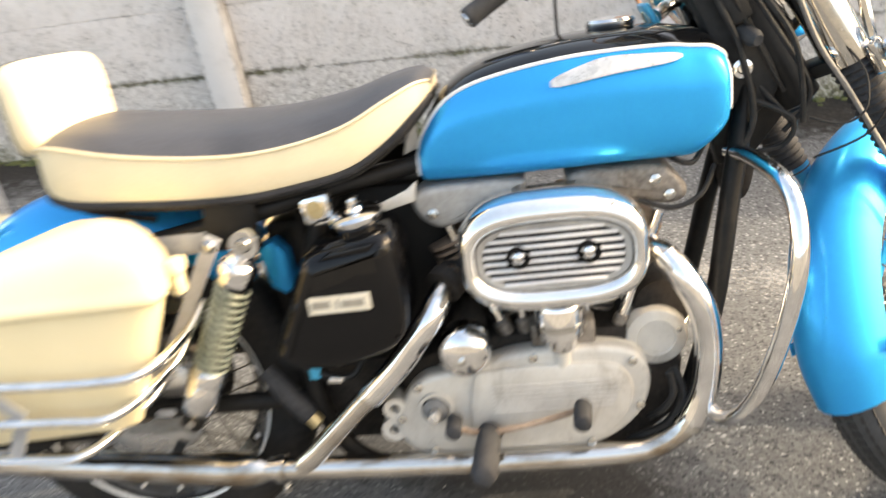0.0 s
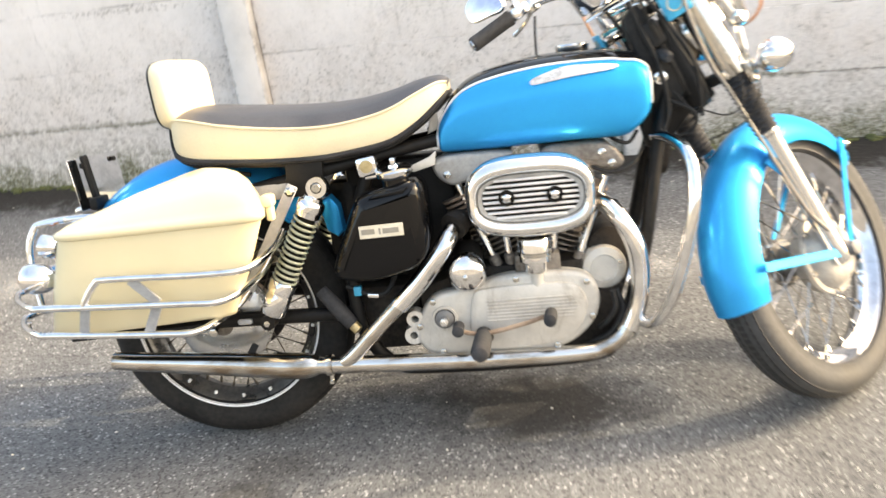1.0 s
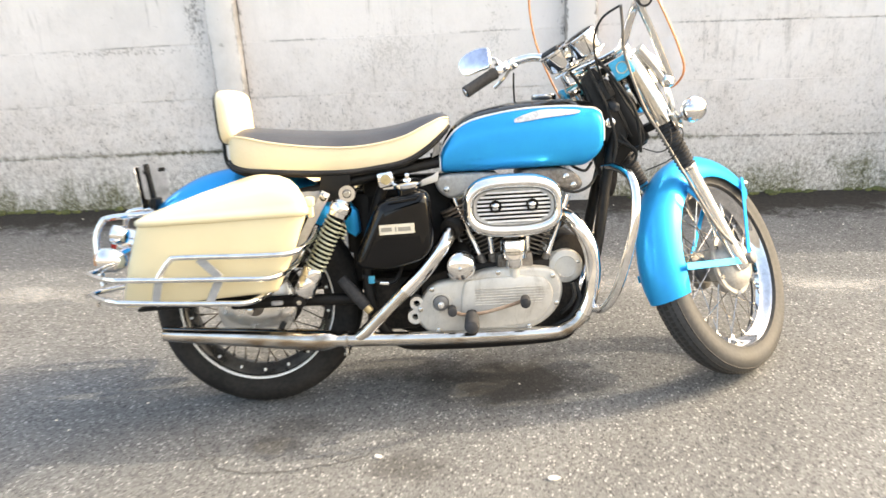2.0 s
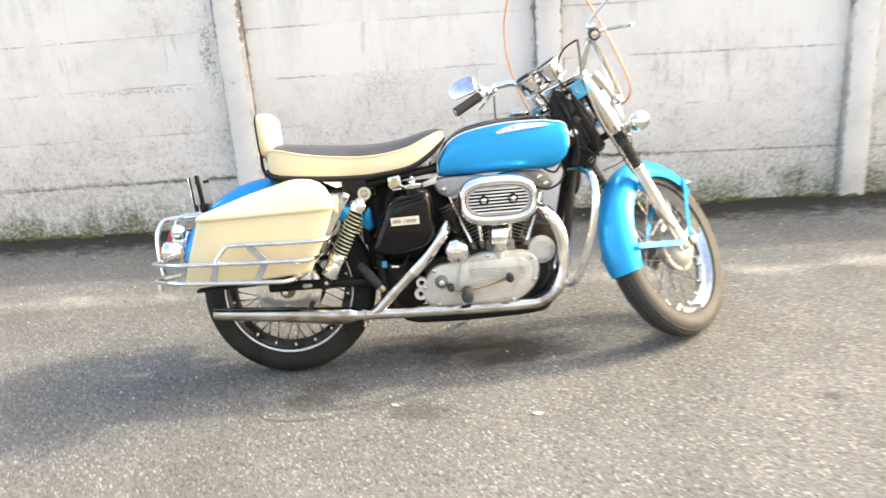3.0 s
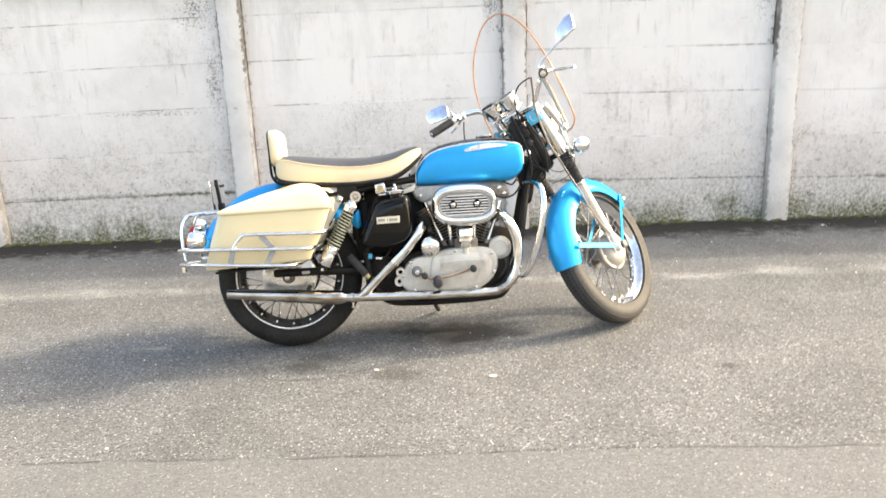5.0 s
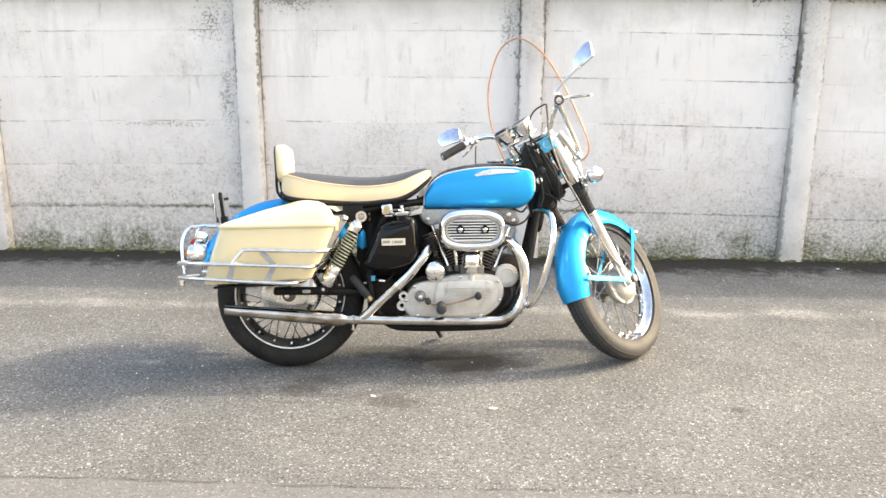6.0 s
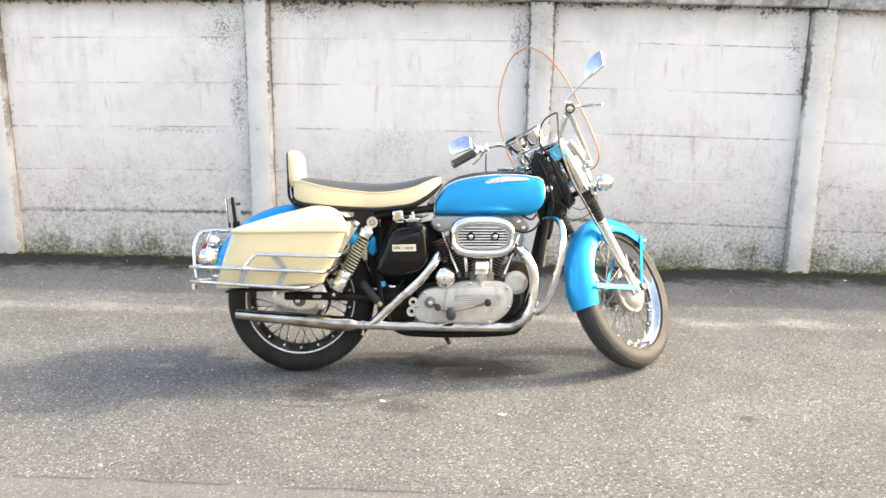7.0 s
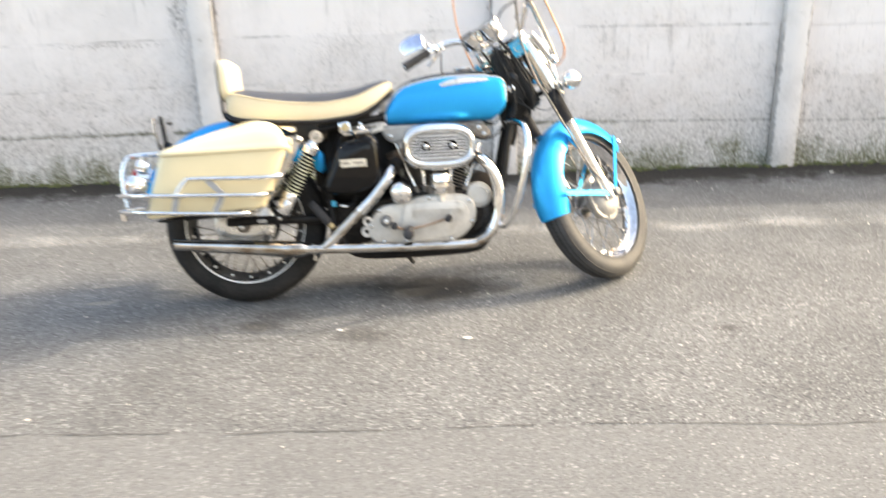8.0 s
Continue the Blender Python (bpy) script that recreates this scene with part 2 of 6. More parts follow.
    if not post:
        # stains that belong to single spots of the fence: where the lime has weathered off, and black growth
        specks = noise_of(nt, v2, 70.0, 8.0, 0.80)
        for cx, cz, rx, rz, amount, tint in ((0.16, 0.80, 0.50, 0.24, 0.55, (0.40, 0.375, 0.35)), (0.70, 0.86, 0.14, 0.26, 0.55, (0.36, 0.335, 0.31)), (2.17, 0.98, 0.035, 0.30, 0.35, (0.48, 0.455, 0.43)), (-0.92, 1.52, 0.24, 0.30, 0.9, (0.075, 0.058, 0.046)),
                                             (-0.84, 1.05, 0.09, 0.45, 0.8, (0.10, 0.08, 0.065)), (2.70, 1.45, 0.10, 0.35, 0.8, (0.08, 0.062, 0.05)), (-0.40, 1.64, 0.40, 0.12, 0.9, (0.075, 0.058, 0.046)), (0.98, 1.50, 0.10, 0.35, 0.8, (0.08, 0.062, 0.05)),
                                             (3.03, 0.57, 0.12, 0.06, 0.8, (0.12, 0.10, 0.08)), (2.97, 0.33, 0.05, 0.14, 0.8, (0.12, 0.10, 0.07)), (-1.30, 0.86, 0.75, 0.04, 0.7, (0.16, 0.135, 0.11)), (-1.6, 0.50, 0.9, 0.16, 0.35, (0.30, 0.28, 0.255))):
            m = nt.nodes.new("ShaderNodeMapping")
            m.vector_type = "TEXTURE"
            m.inputs["Location"].default_value = (cx, PANEL_Y, cz)
            m.inputs["Scale"].default_value = (rx, 1.0, rz)
            nt.links.new(v, m.inputs["Vector"])
            ln = nt.nodes.new("ShaderNodeVectorMath")
            ln.operation = "LENGTH"
            nt.links.new(m.outputs[0], ln.inputs[0])
            d = maths(nt, "ADD", times(ln.outputs["Value"], 0.17), maths(nt, "ADD", around(nt, patch, 0.16), times(specks, 1.0)))
            col = mix(nt, span(nt, d, 0.53, 0.49, 0.0, 0.8 * amount), col, tint)
    # moss and splashed earth at the foot
    mv = nt.nodes.new("ShaderNodeMapping")
    mv.inputs["Scale"].default_value = (9.0, 9.0, 3.0)
    nt.links.new(v, mv.inputs["Vector"])
    mz = maths(nt, "ADD", maths(nt, "ADD", z, around(nt, noise_of(nt, mv.outputs[0], 1.0, 9.0, 0.76), 0.56)), around(nt, grains, 0.30))
    mz = maths(nt, "ADD", mz, span(nt, noise_of(nt, v, 1.5, 6.0, 0.66), 0.40, 0.62, -0.05, 0.11))
    mcol = ramp(nt, noise_of(nt, v, 55.0, 7.0, 0.78), [(0.40, (0.030, 0.030, 0.016)), (0.5, (0.11, 0.112, 0.045)), (0.62, (0.36, 0.35, 0.28))])
    col = mix(nt, span(nt, mz, 0.19, 0.02, 0.0, 0.25 if post else 0.88), col, mcol)
    col = mix(nt, times(chips, 0.15 if post else 0.60), col, (0.78, 0.76, 0.70))
    nt.links.new(col, b.inputs["Base Color"])
    h = maths(nt, "ADD", times(noise_of(nt, v2, 50.0, 6.0, 0.7), 0.35), times(own, 0.3))
    h = maths(nt, "ADD", h, times(times(grains, worn), 2.2))
    bump(nt, b, h, 0.6, 0.006)
    return mat


def paint(name, colour, deep, rough=0.22, flake=0.0, coat=1.0, gloss=0.5):
    mat, nt, b = nodes_of(name, rough=rough, coat=coat, coat_rough=0.04)
    b.inputs["Specular IOR Level"].default_value = gloss
    v = coords(nt)
    f = noise_of(nt, v, 5.0, 5.0)
    nt.links.new(ramp(nt, f, [(0.35, deep), (0.65, colour)]), b.inputs["Base Color"])
    b.inputs["Metallic"].default_value = flake
    b.inputs["Specular Tint"].default_value = (*(0.2 + 0.8 * c for c in deep), 1) if flake else (1, 1, 1, 1)
    nt.links.new(ramp(nt, noise_of(nt, v, 30.0, 5.0), [(0.4, grey(rough)), (0.75, grey(rough + 0.05))]), b.inputs["Roughness"])
    bump(nt, b, noise_of(nt, v, 60.0, 2.0), 0.02, 0.002, "Coat Normal")
    return mat


def chrome(name, tint=(0.86, 0.86, 0.86), worn=0.2):
    mat, nt, b = nodes_of(name, metal=1.0)
    v = coords(nt)
    f = noise_of(nt, v, 26.0, 6.0, 0.7)
    nt.links.new(ramp(nt, f, [(0.38, tuple(c * 0.80 for c in tint)), (0.6, tint)]), b.inputs["Base Color"])
    nt.links.new(ramp(nt, f, [(0.35, grey(0.035 + 0.55 * worn)), (0.58, grey(0.035))]), b.inputs["Roughness"])
    return mat


def heat_chrome():
    """Exhaust chrome, straw-brown where it has run hot."""
    mat, nt, b = nodes_of("exhaust_chrome", metal=1.0)
    v = coords(nt)
    f = noise_of(nt, coords(nt, (5, 12, 12)), 1.6, 6.0, 0.65)
    nt.links.new(ramp(nt, f, [(0.36, (0.30, 0.24, 0.18)), (0.50, (0.58, 0.55, 0.51)), (0.7, (0.70, 0.685, 0.665))]), b.inputs["Base Color"])
    nt.links.new(ramp(nt, f, [(0.36, grey(0.26)), (0.6, grey(0.08))]), b.inputs["Roughness"])
    return mat


def alloy():
    """Oxidised cast alloy with oily brown stains."""
    mat, nt, b = nodes_of("cast_alloy", metal=0.3)
    v = coords(nt)
    col = ramp(nt, noise_of(nt, v, 9.0, 7.0, 0.65), [(0.32, (0.44, 0.42, 0.385)), (0.62, (0.63, 0.61, 0.565))])
    stain = ramp(nt, noise_of(nt, coords(nt, (1, 1, 0.6)), 14.0, 7.0, 0.72, 0.6), [(0.54, grey(0.0)), (0.74, grey(0.75))])
    col = mix(nt, stain, col, (0.20, 0.165, 0.125))
    dots = ramp(nt, noise_of(nt, v, 130.0, 4.0, 0.7), [(0.62, grey(0.0)), (0.72, grey(0.5))])
    col = mix(nt, dots, col, (0.16, 0.14, 0.12))
    nt.links.new(col, b.inputs["Base Color"])
    nt.links.new(ramp(nt, noise_of(nt, v, 22.0, 5.0), [(0.35, grey(0.38)), (0.68, grey(0.62))]), b.inputs["Roughness"])
    bump(nt, b, noise_of(nt, v, 160.0, 4.0), 0.12, 0.003)
    return mat


def clear(name, tint, rough=0.0):
    """A thin clear sheet."""
    mat, nt, b = nodes_of(name, rough=0.05)
    nt.nodes.remove(b)
    out = nt.nodes["Material Output"]
    tr = nt.nodes.new("ShaderNodeBsdfTransparent")
    tr.inputs[0].default_value = (*tint, 1)
    gl = nt.nodes.new("ShaderNodeBsdfGlossy")
    gl.inputs["Roughness"].default_value = 0.03 + rough
    fr = nt.nodes.new("ShaderNodeFresnel")
    fr.inputs[0].default_value = 1.12
    mx = nt.nodes.new("ShaderNodeMixShader")
    nt.links.new(fr.outputs[0], mx.inputs[0])
    nt.links.new(tr.outputs[0], mx.inputs[1])
    nt.links.new(gl.outputs[0], mx.inputs[2])
    nt.links.new(mx.outputs[0], out.inputs[0])
    return mat


def tyre_rubber(name, lo, hi):
    return mottled(name, lo, hi, (0.65, 0.85), 0.0, 9.0, 90.0, 0.15)


def worn_line():
    mat, nt, b = nodes_of("worn_paint", rough=0.85)
    v = world_coords(nt)
    b.inputs["Base Color"].default_value = (0.50, 0.50, 0.49, 1)
    f = maths(nt, "ADD", maths(nt, "MULTIPLY", noise_of(nt, v, 95.0, 6.0, 0.8), 0.9), maths(nt, "MULTIPLY", noise_of(nt, v, 3.5, 5.0, 0.7), 0.5))
    y = axis_of(nt, v, 1)
    edge = maths(nt, "MULTIPLY", maths(nt, "ABSOLUTE", maths(nt, "SUBTRACT", y, 0.83)), 1.7)
    f = maths(nt, "SUBTRACT", f, maths(nt, "MULTIPLY", maths(nt, "MULTIPLY", edge, edge), 3.0))
    nt.links.new(ramp(nt, f, [(0.66, grey(0.0)), (0.76, grey(0.44))]), b.inputs["Alpha"])
    return mat


M_ASPHALT = asphalt()
M_PANEL = concrete("panel_concrete", (0.702, 0.662, 0.640), (0.803, 0.756, 0.731))
M_POST = concrete("post_concrete", (0.582, 0.554, 0.535), (0.717, 0.685, 0.663), True)
M_COPING = mottled("coping_concrete", (0.10, 0.095, 0.09), (0.50, 0.48, 0.46), (0.85, 0.95), 0.0, 7.0, 50.0, 0.6)
M_LINE = worn_line()
M_YARD = mottled("stained_grey_render", (0.24, 0.235, 0.23), (0.36, 0.355, 0.345), (0.85, 0.95), 0.0, 1.2, 30.0, 0.5)
M_DARK_LINE = mottled("seam_tar", (0.03, 0.03, 0.03), (0.07, 0.068, 0.065), (0.8, 0.95), 0.0, 9.0, 70.0, 0.4)
M_SPECK = mottled("pale_grit", (0.55, 0.53, 0.48), (0.75, 0.73, 0.68), (0.8, 0.95), 0.0, 9.0, 70.0, 0.3)
M_MOSS = mottled("moss", (0.035, 0.045, 0.015), (0.13, 0.14, 0.05), (0.9, 1.0), 0.0, 20.0, 200.0, 0.4)
M_BLUE = paint("blue_paint", (0.0, 0.335, 0.72), (0.0, 0.32, 0.70), 0.28, 0.42, 0.15, 0.05)
M_CREAM = paint("cream_paint", (0.73, 0.637, 0.425), (0.69, 0.60, 0.39), 0.35, 0.0, 0.6, 0.3)
M_BLACK = paint("black_enamel", (0.006, 0.006, 0.0065), (0.004, 0.004, 0.0045), 0.05, 0.0, 0.0, 0.28)
M_FRAME = mottled("black_frame_paint", (0.005, 0.005, 0.005), (0.014, 0.013, 0.012), (0.4, 0.6), 0.0, 14.0, 110.0, 0.1)
M_WHITE = mottled("white_pinstripe", (0.70, 0.69, 0.66), (0.80, 0.79, 0.76), (0.3, 0.45))
M_CHROME = chrome("chrome")
M_DULL = chrome("dull_chrome", (0.62, 0.61, 0.58), 0.45)
M_EXHAUST = heat_chrome()
M_ALLOY = alloy()
M_ALLOY_DARK = mottled("grimy_alloy", (0.10, 0.085, 0.07), (0.34, 0.31, 0.28), (0.5, 0.75), 0.4, 14.0, 120.0, 0.25)
M_IRON = mottled("black_iron", (0.012, 0.011, 0.010), (0.05, 0.042, 0.036), (0.55, 0.8), 0.2, 14.0, 120.0, 0.25)
M_RUST = mottled("rusty_fin", (0.20, 0.13, 0.085), (0.44, 0.33, 0.25), (0.7, 0.9), 0.2, 18.0, 140.0, 0.35)
M_SPRING = mottled("pale_green_spring", (0.26, 0.29, 0.23), (0.46, 0.50, 0.41), (0.35, 0.55), 0.3, 14.0, 120.0, 0.1)
M_VINYL = mottled("black_vinyl", (0.030, 0.032, 0.038), (0.056, 0.059, 0.070), (0.42, 0.58), 0.0, 8.0, 260.0, 0.25)
M_CREAM_VINYL = mottled("cream_vinyl", (0.60, 0.515, 0.355), (0.66, 0.58, 0.415), (0.40, 0.55), 0.0, 8.0, 260.0, 0.15)
M_PIPING = mottled("black_piping", (0.012, 0.012, 0.013), (0.03, 0.03, 0.032), (0.4, 0.55))
M_RUBBER = mottled("grip_rubber", (0.022, 0.023, 0.025), (0.055, 0.056, 0.06), (0.6, 0.8), 0.0, 12.0, 120.0, 0.2)
M_TYRE = tyre_rubber("rear_tyre_rubber", (0.012, 0.012, 0.012), (0.032, 0.030, 0.028))
M_TYRE_GREY = tyre_rubber("front_tyre_rubber", (0.026, 0.0265, 0.027), (0.056, 0.057, 0.058))
M_TREAD = tyre_rubber("worn_tread", (0.012, 0.012, 0.012), (0.032, 0.031, 0.030))
M_RIM_WHITE = mottled("rim_edge_white", (0.78, 0.78, 0.77), (0.88, 0.88, 0.87), (0.5, 0.7))
M_ORANGE = mottled("orange_trim", (0.42, 0.16, 0.06), (0.60, 0.27, 0.12), (0.35, 0.55))
M_SCREEN = clear("clear_acrylic", (0.955, 0.955, 0.97))
M_MIRROR = chrome("mirror_glass", (0.52, 0.53, 0.63), 0.0)
M_TAPE = mottled("blue_reflector", (0.01, 0.30, 0.52), (0.02, 0.42, 0.66), (0.25, 0.4))
M_GOLD = mottled("gold_sticker", (0.60, 0.54, 0.42), (0.76, 0.72, 0.62), (0.35, 0.5))
M_DIRTY_CREAM = mottled("tarnished_brass", (0.42, 0.32, 0.16), (0.60, 0.50, 0.30), (0.35, 0.5), 0.6)
M_BARS = mottled("dark_print", (0.24, 0.22, 0.18), (0.34, 0.31, 0.26), (0.5, 0.6))
M_RED = mottled("red_lens", (0.35, 0.01, 0.01), (0.5, 0.02, 0.015), (0.1, 0.2))
M_AMBER = mottled("amber_lens", (0.55, 0.16, 0.01), (0.65, 0.22, 0.02), (0.1, 0.2))
M_BADGE = mottled("worn_badge", (0.46, 0.46, 0.45), (0.66, 0.66, 0.65), (0.25, 0.4), 0.3, 60.0, 200.0)
M_STRAP = mottled("zinc_strap", (0.42, 0.43, 0.45), (0.58, 0.59, 0.61), (0.42, 0.58), 0.35, 14.0, 120.0, 0.1)
M_FRONT_RIM = chrome("front_rim_chrome", (0.60, 0.61, 0.64), 0.25)
M_POLISH = mottled("polished_alloy", (0.58, 0.57, 0.55), (0.76, 0.75, 0.73), (0.20, 0.32), 0.75, 16.0, 140.0, 0.05)
M_RIB = mottled("rib_alloy", (0.66, 0.65, 0.64), (0.82, 0.81, 0.80), (0.30, 0.45), 0.4, 16.0, 140.0, 0.05)
M_BRACKET = mottled("galvanised_bracket", (0.26, 0.27, 0.28), (0.40, 0.41, 0.42), (0.45, 0.6), 0.3, 14.0, 120.0, 0.1)
M_FIN = mottled("dusty_iron_fin", (0.15, 0.13, 0.11), (0.36, 0.325, 0.285), (0.65, 0.85), 0.2, 18.0, 140.0, 0.3)
M_DRUM = mottled("dull_drum_alloy", (0.115, 0.116, 0.116), (0.21, 0.212, 0.212), (0.5, 0.7), 0.3, 14.0, 120.0, 0.15)
# rear rim chrome with its shade and dark reflections put into the colour
M_DARK_RIM = mottled("shaded_rim_chrome", (0.08, 0.077, 0.074), (0.18, 0.175, 0.17), (0.22, 0.4), 0.8, 16.0, 120.0, 0.05)
M_DARK_SPOKE = mottled("rusted_spoke_steel", (0.05, 0.043, 0.036), (0.14, 0.12, 0.10), (0.4, 0.6), 0.6, 16.0, 120.0)
M_SATIN = mottled("satin_chrome", (0.78, 0.78, 0.77), (0.88, 0.88, 0.87), (0.03, 0.07), 0.95, 16.0, 140.0, 0.02)
M_ROCKER = mottled("grey_cast_alloy", (0.26, 0.25, 0.235), (0.44, 0.43, 0.405), (0.4, 0.6), 0.3, 14.0, 120.0, 0.15)
M_SPOKE = chrome("spoke_steel", (0.55, 0.53, 0.50), 0.4)
M_CABLE = mottled("black_cable", (0.012, 0.012, 0.012), (0.03, 0.03, 0.03), (0.4, 0.6))
M_CABLE_GREY = mottled("grey_cable", (0.16, 0.15, 0.14), (0.26, 0.25, 0.235), (0.4, 0.6), 0.4)

for m in (M_FRAME, M_CABLE, M_RUBBER, M_IRON, M_TYRE, M_PIPING):
    m.node_tree.nodes["Principled BSDF"].inputs["Specular IOR Level"].default_value = 0.2


# ---------- mesh helpers ----------
def curve_points(pts, res, closed=False):
    """Catmull-Rom through the given points; each may carry more than three numbers."""
    p = np.array(pts, float)
    n = len(p)
    out = []
    for i in range(n if closed else n - 1):
        if closed:
            a, b, c, d = (p[(i + k) % n] for k in (-1, 0, 1, 2))
        else:
            a, b, c, d = p[max(i - 1, 0)], p[i], p[i + 1], p[min(i + 2, n - 1)]
        for k in range(res):
            t = k / res
            out.append(0.5 * (2 * b + (c - a) * t + (2 * a - 5 * b + 4 * c - d) * t * t + (3 * b - a - 3 * c + d) * t ** 3))
    if not closed:
        out.append(p[-1])
    return out


def loft(rings, closed=True, caps=True, loop=False):
    bm = bmesh.new()
    vs = [[bm.verts.new(tuple(q)) for q in ring] for ring in rings]
    m = len(rings[0])
    for i in range(len(vs) if loop else len(vs) - 1):
        a, b = vs[i], vs[(i + 1) % len(vs)]
        for j in range(m if closed else m - 1):
            k = (j + 1) % m
            bm.faces.new((a[j], a[k], b[k], b[j]))
    if caps and closed and not loop:
        bm.faces.new(list(reversed(vs[0])))
        bm.faces.new(vs[-1])
    bmesh.ops.recalc_face_normals(bm, faces=bm.faces)
    return bm


def tube(pts, r, seg=10, res=6, closed=False):
    """A round bar along a smooth line. pts: (x, y, z) or (x, y, z, radius)."""
    full = [tuple(q) if len(q) == 4 else (*q, r) for q in pts]
    line = curve_points(full, res, closed) if res else [np.array(q) for q in full]
    p = [Vector(q[:3]) for q in line]
    n = len(p)
    tang = []
    for i in range(n):
        a, b = (p[i - 1], p[(i + 1) % n]) if closed else (p[max(i - 1, 0)], p[min(i + 1, n - 1)])
        tang.append((b - a).normalized())
    side = tang[0].orthogonal().normalized()
    rings = []
    for i in range(n):
        side = (side - tang[i] * side.dot(tang[i])).normalized()
        up = tang[i].cross(side)
        rr = line[i][3]
        rings.append([p[i] + (side * math.cos(2 * math.pi * k / seg) + up * math.sin(2 * math.pi * k / seg)) * rr for k in range(seg)])
    return loft(rings, loop=closed)


def lathe(profile, seg=32, m=None):
    """profile: (radius, along); turned round the y axis."""
    rings = [[(max(r, 1e-4) * math.cos(2 * math.pi * k / seg), h, max(r, 1e-4) * math.sin(2 * math.pi * k / seg)) for k in range(seg)] for r, h in profile]
    bm = loft(rings)
    if m is not None:
        bm.transform(m)
    return bm


def lathe_loop(profile, seg=48):
    rings = [[(r * math.cos(2 * math.pi * k / seg), h, r * math.sin(2 * math.pi * k / seg)) for r, h in profile] for k in range(seg)]
    return loft(rings, loop=True)


def aim(p, d):
    """Matrix that stands the y axis along d at p."""
    return Matrix.Translation(p) @ Vector(d).to_track_quat("Y", "Z").to_matrix().to_4x4()


def rbox(sx, sy, sz, b=0.004, m=None, seg=2):
    bm = bmesh.new()
    bmesh.ops.create_cube(bm, size=1, matrix=Matrix.Diagonal((sx, sy, sz, 1)))
    if b:
        bmesh.ops.bevel(bm, geom=bm.edges[:], offset=b, segments=seg, profile=0.5, affect="EDGES")
    if m is not None:
        bm.transform(m)
    return bm


def plate(outline, y0, y1, bevel=0.004, res=0, seg=2):
    """A flat casting: an outline in x and z, from y0 to y1, its edges rounded."""
    pts = curve_points(outline, res, True) if res else outline
    bm = bmesh.new()
    a = [bm.verts.new((q[0], y0, q[1])) for q in pts]
    b = [bm.verts.new((q[0], y1, q[1])) for q in pts]
    n = len(a)
    bm.faces.new(a)
    bm.faces.new(list(reversed(b)))
    for i in range(n):
        k = (i + 1) % n
        bm.faces.new((a[k], a[i], b[i], b[k]))
    bmesh.ops.recalc_face_normals(bm, faces=bm.faces)
    if bevel:
        rim = [e for e in bm.edges if abs(e.verts[0].co.y - e.verts[1].co.y) < 1e-6]
        bmesh.ops.bevel(bm, geom=rim, offset=bevel, segments=seg, profile=0.5, affect="EDGES")
    return bm


def joined(*bms):
    out = bmesh.new()
    for b in bms:
        me = bpy.data.meshes.new("tmp")
        b.to_mesh(me)
        b.free()
        out.from_mesh(me)
        bpy.data.meshes.remove(me)
    return out


def flipped(bm):
    """Mirrored to the other side (y to -y)."""
    bm.transform(Matrix.Diagonal((1, -1, 1, 1)))
    bmesh.ops.reverse_faces(bm, faces=bm.faces)
    return bm


def mesh_from(name, bm, material, sharp=38):
    me = bpy.data.meshes.new(name)
    bm.to_mesh(me)
    bm.free()
    me.polygons.foreach_set("use_smooth", [True] * len(me.polygons))
    me.set_sharp_from_angle(angle=radians(sharp))
    me.materials.append(material)
    return me


def part(name, bm, material, parent=None, label="", m=None, sharp=38):
    """One mesh object, under a thing or under a part."""
    me = bm if isinstance(bm, bpy.types.Mesh) else mesh_from(name, bm, material, sharp)
    ob = new(name, me)
    ob.parent = parent
    if m is not None:
        ob.matrix_basis = m
    return tagged(ob, label)


def superring(cy, cz, hw, hh, e=2.6, n=28, x=0.0):
    """A rounded-square ring across the x axis."""
    out = []
    for k in range(n):
        a = 2 * math.pi * k / n
        c, s = math.cos(a), math.sin(a)
        out.append((x, cy + hw * math.copysign(abs(c) ** (2 / e), c), cz + hh * math.copysign(abs(s) ** (2 / e), s)))
    return out


# ---------- setting: ground and wall ----------
def ground_sheet():
    xs = sorted(set([-900, -300, -90, -40, -20, -12] + [round(-8 + 0.5 * i, 2) for i in range(33)] + [12, 20, 40, 90, 300, 900]))
    ys = sorted(set([-900, -300, -90, -40, -20, -12] + [round(-8 + 0.5 * i, 2) for i in range(33)] + [12, 20, 40, 90, 300, 900]))
    bm = bmesh.new()
    g = [[bm.verts.new((x, y, 0)) for y in ys] for x in xs]
    for i in range(len(xs) - 1):
        for j in range(len(ys) - 1):
            bm.faces.new((g[i][j], g[i + 1][j], g[i + 1][j + 1], g[i][j + 1]))
    return bm


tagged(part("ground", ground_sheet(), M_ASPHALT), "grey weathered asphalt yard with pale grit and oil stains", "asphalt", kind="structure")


def strip(y, half, x0, x1, step, wobble, z, seed, gaps=0.0):
    """A flat band along x with uneven edges."""
    rng = random.Random(seed)
    bm = bmesh.new()
    rows, x = [], x0
    while x < x1:
        c = y + wobble * (noise.noise(Vector((x * 1.3, seed, 0))) + 0.5 * noise.noise(Vector((x * 7, seed, 3))))
        h = half * rng.uniform(0.55, 1.3)
        rows.append((bm.verts.new((x, c - h, z)), bm.verts.new((x, c + h, z))))
        x += step
    for a, b in zip(rows, rows[1:]):
        if gaps and noise.noise(Vector((a[0].co.x * 5, seed, 8))) < gaps:
            continue
        bm.faces.new((a[0], b[0], b[1], a[1]))
    return bm


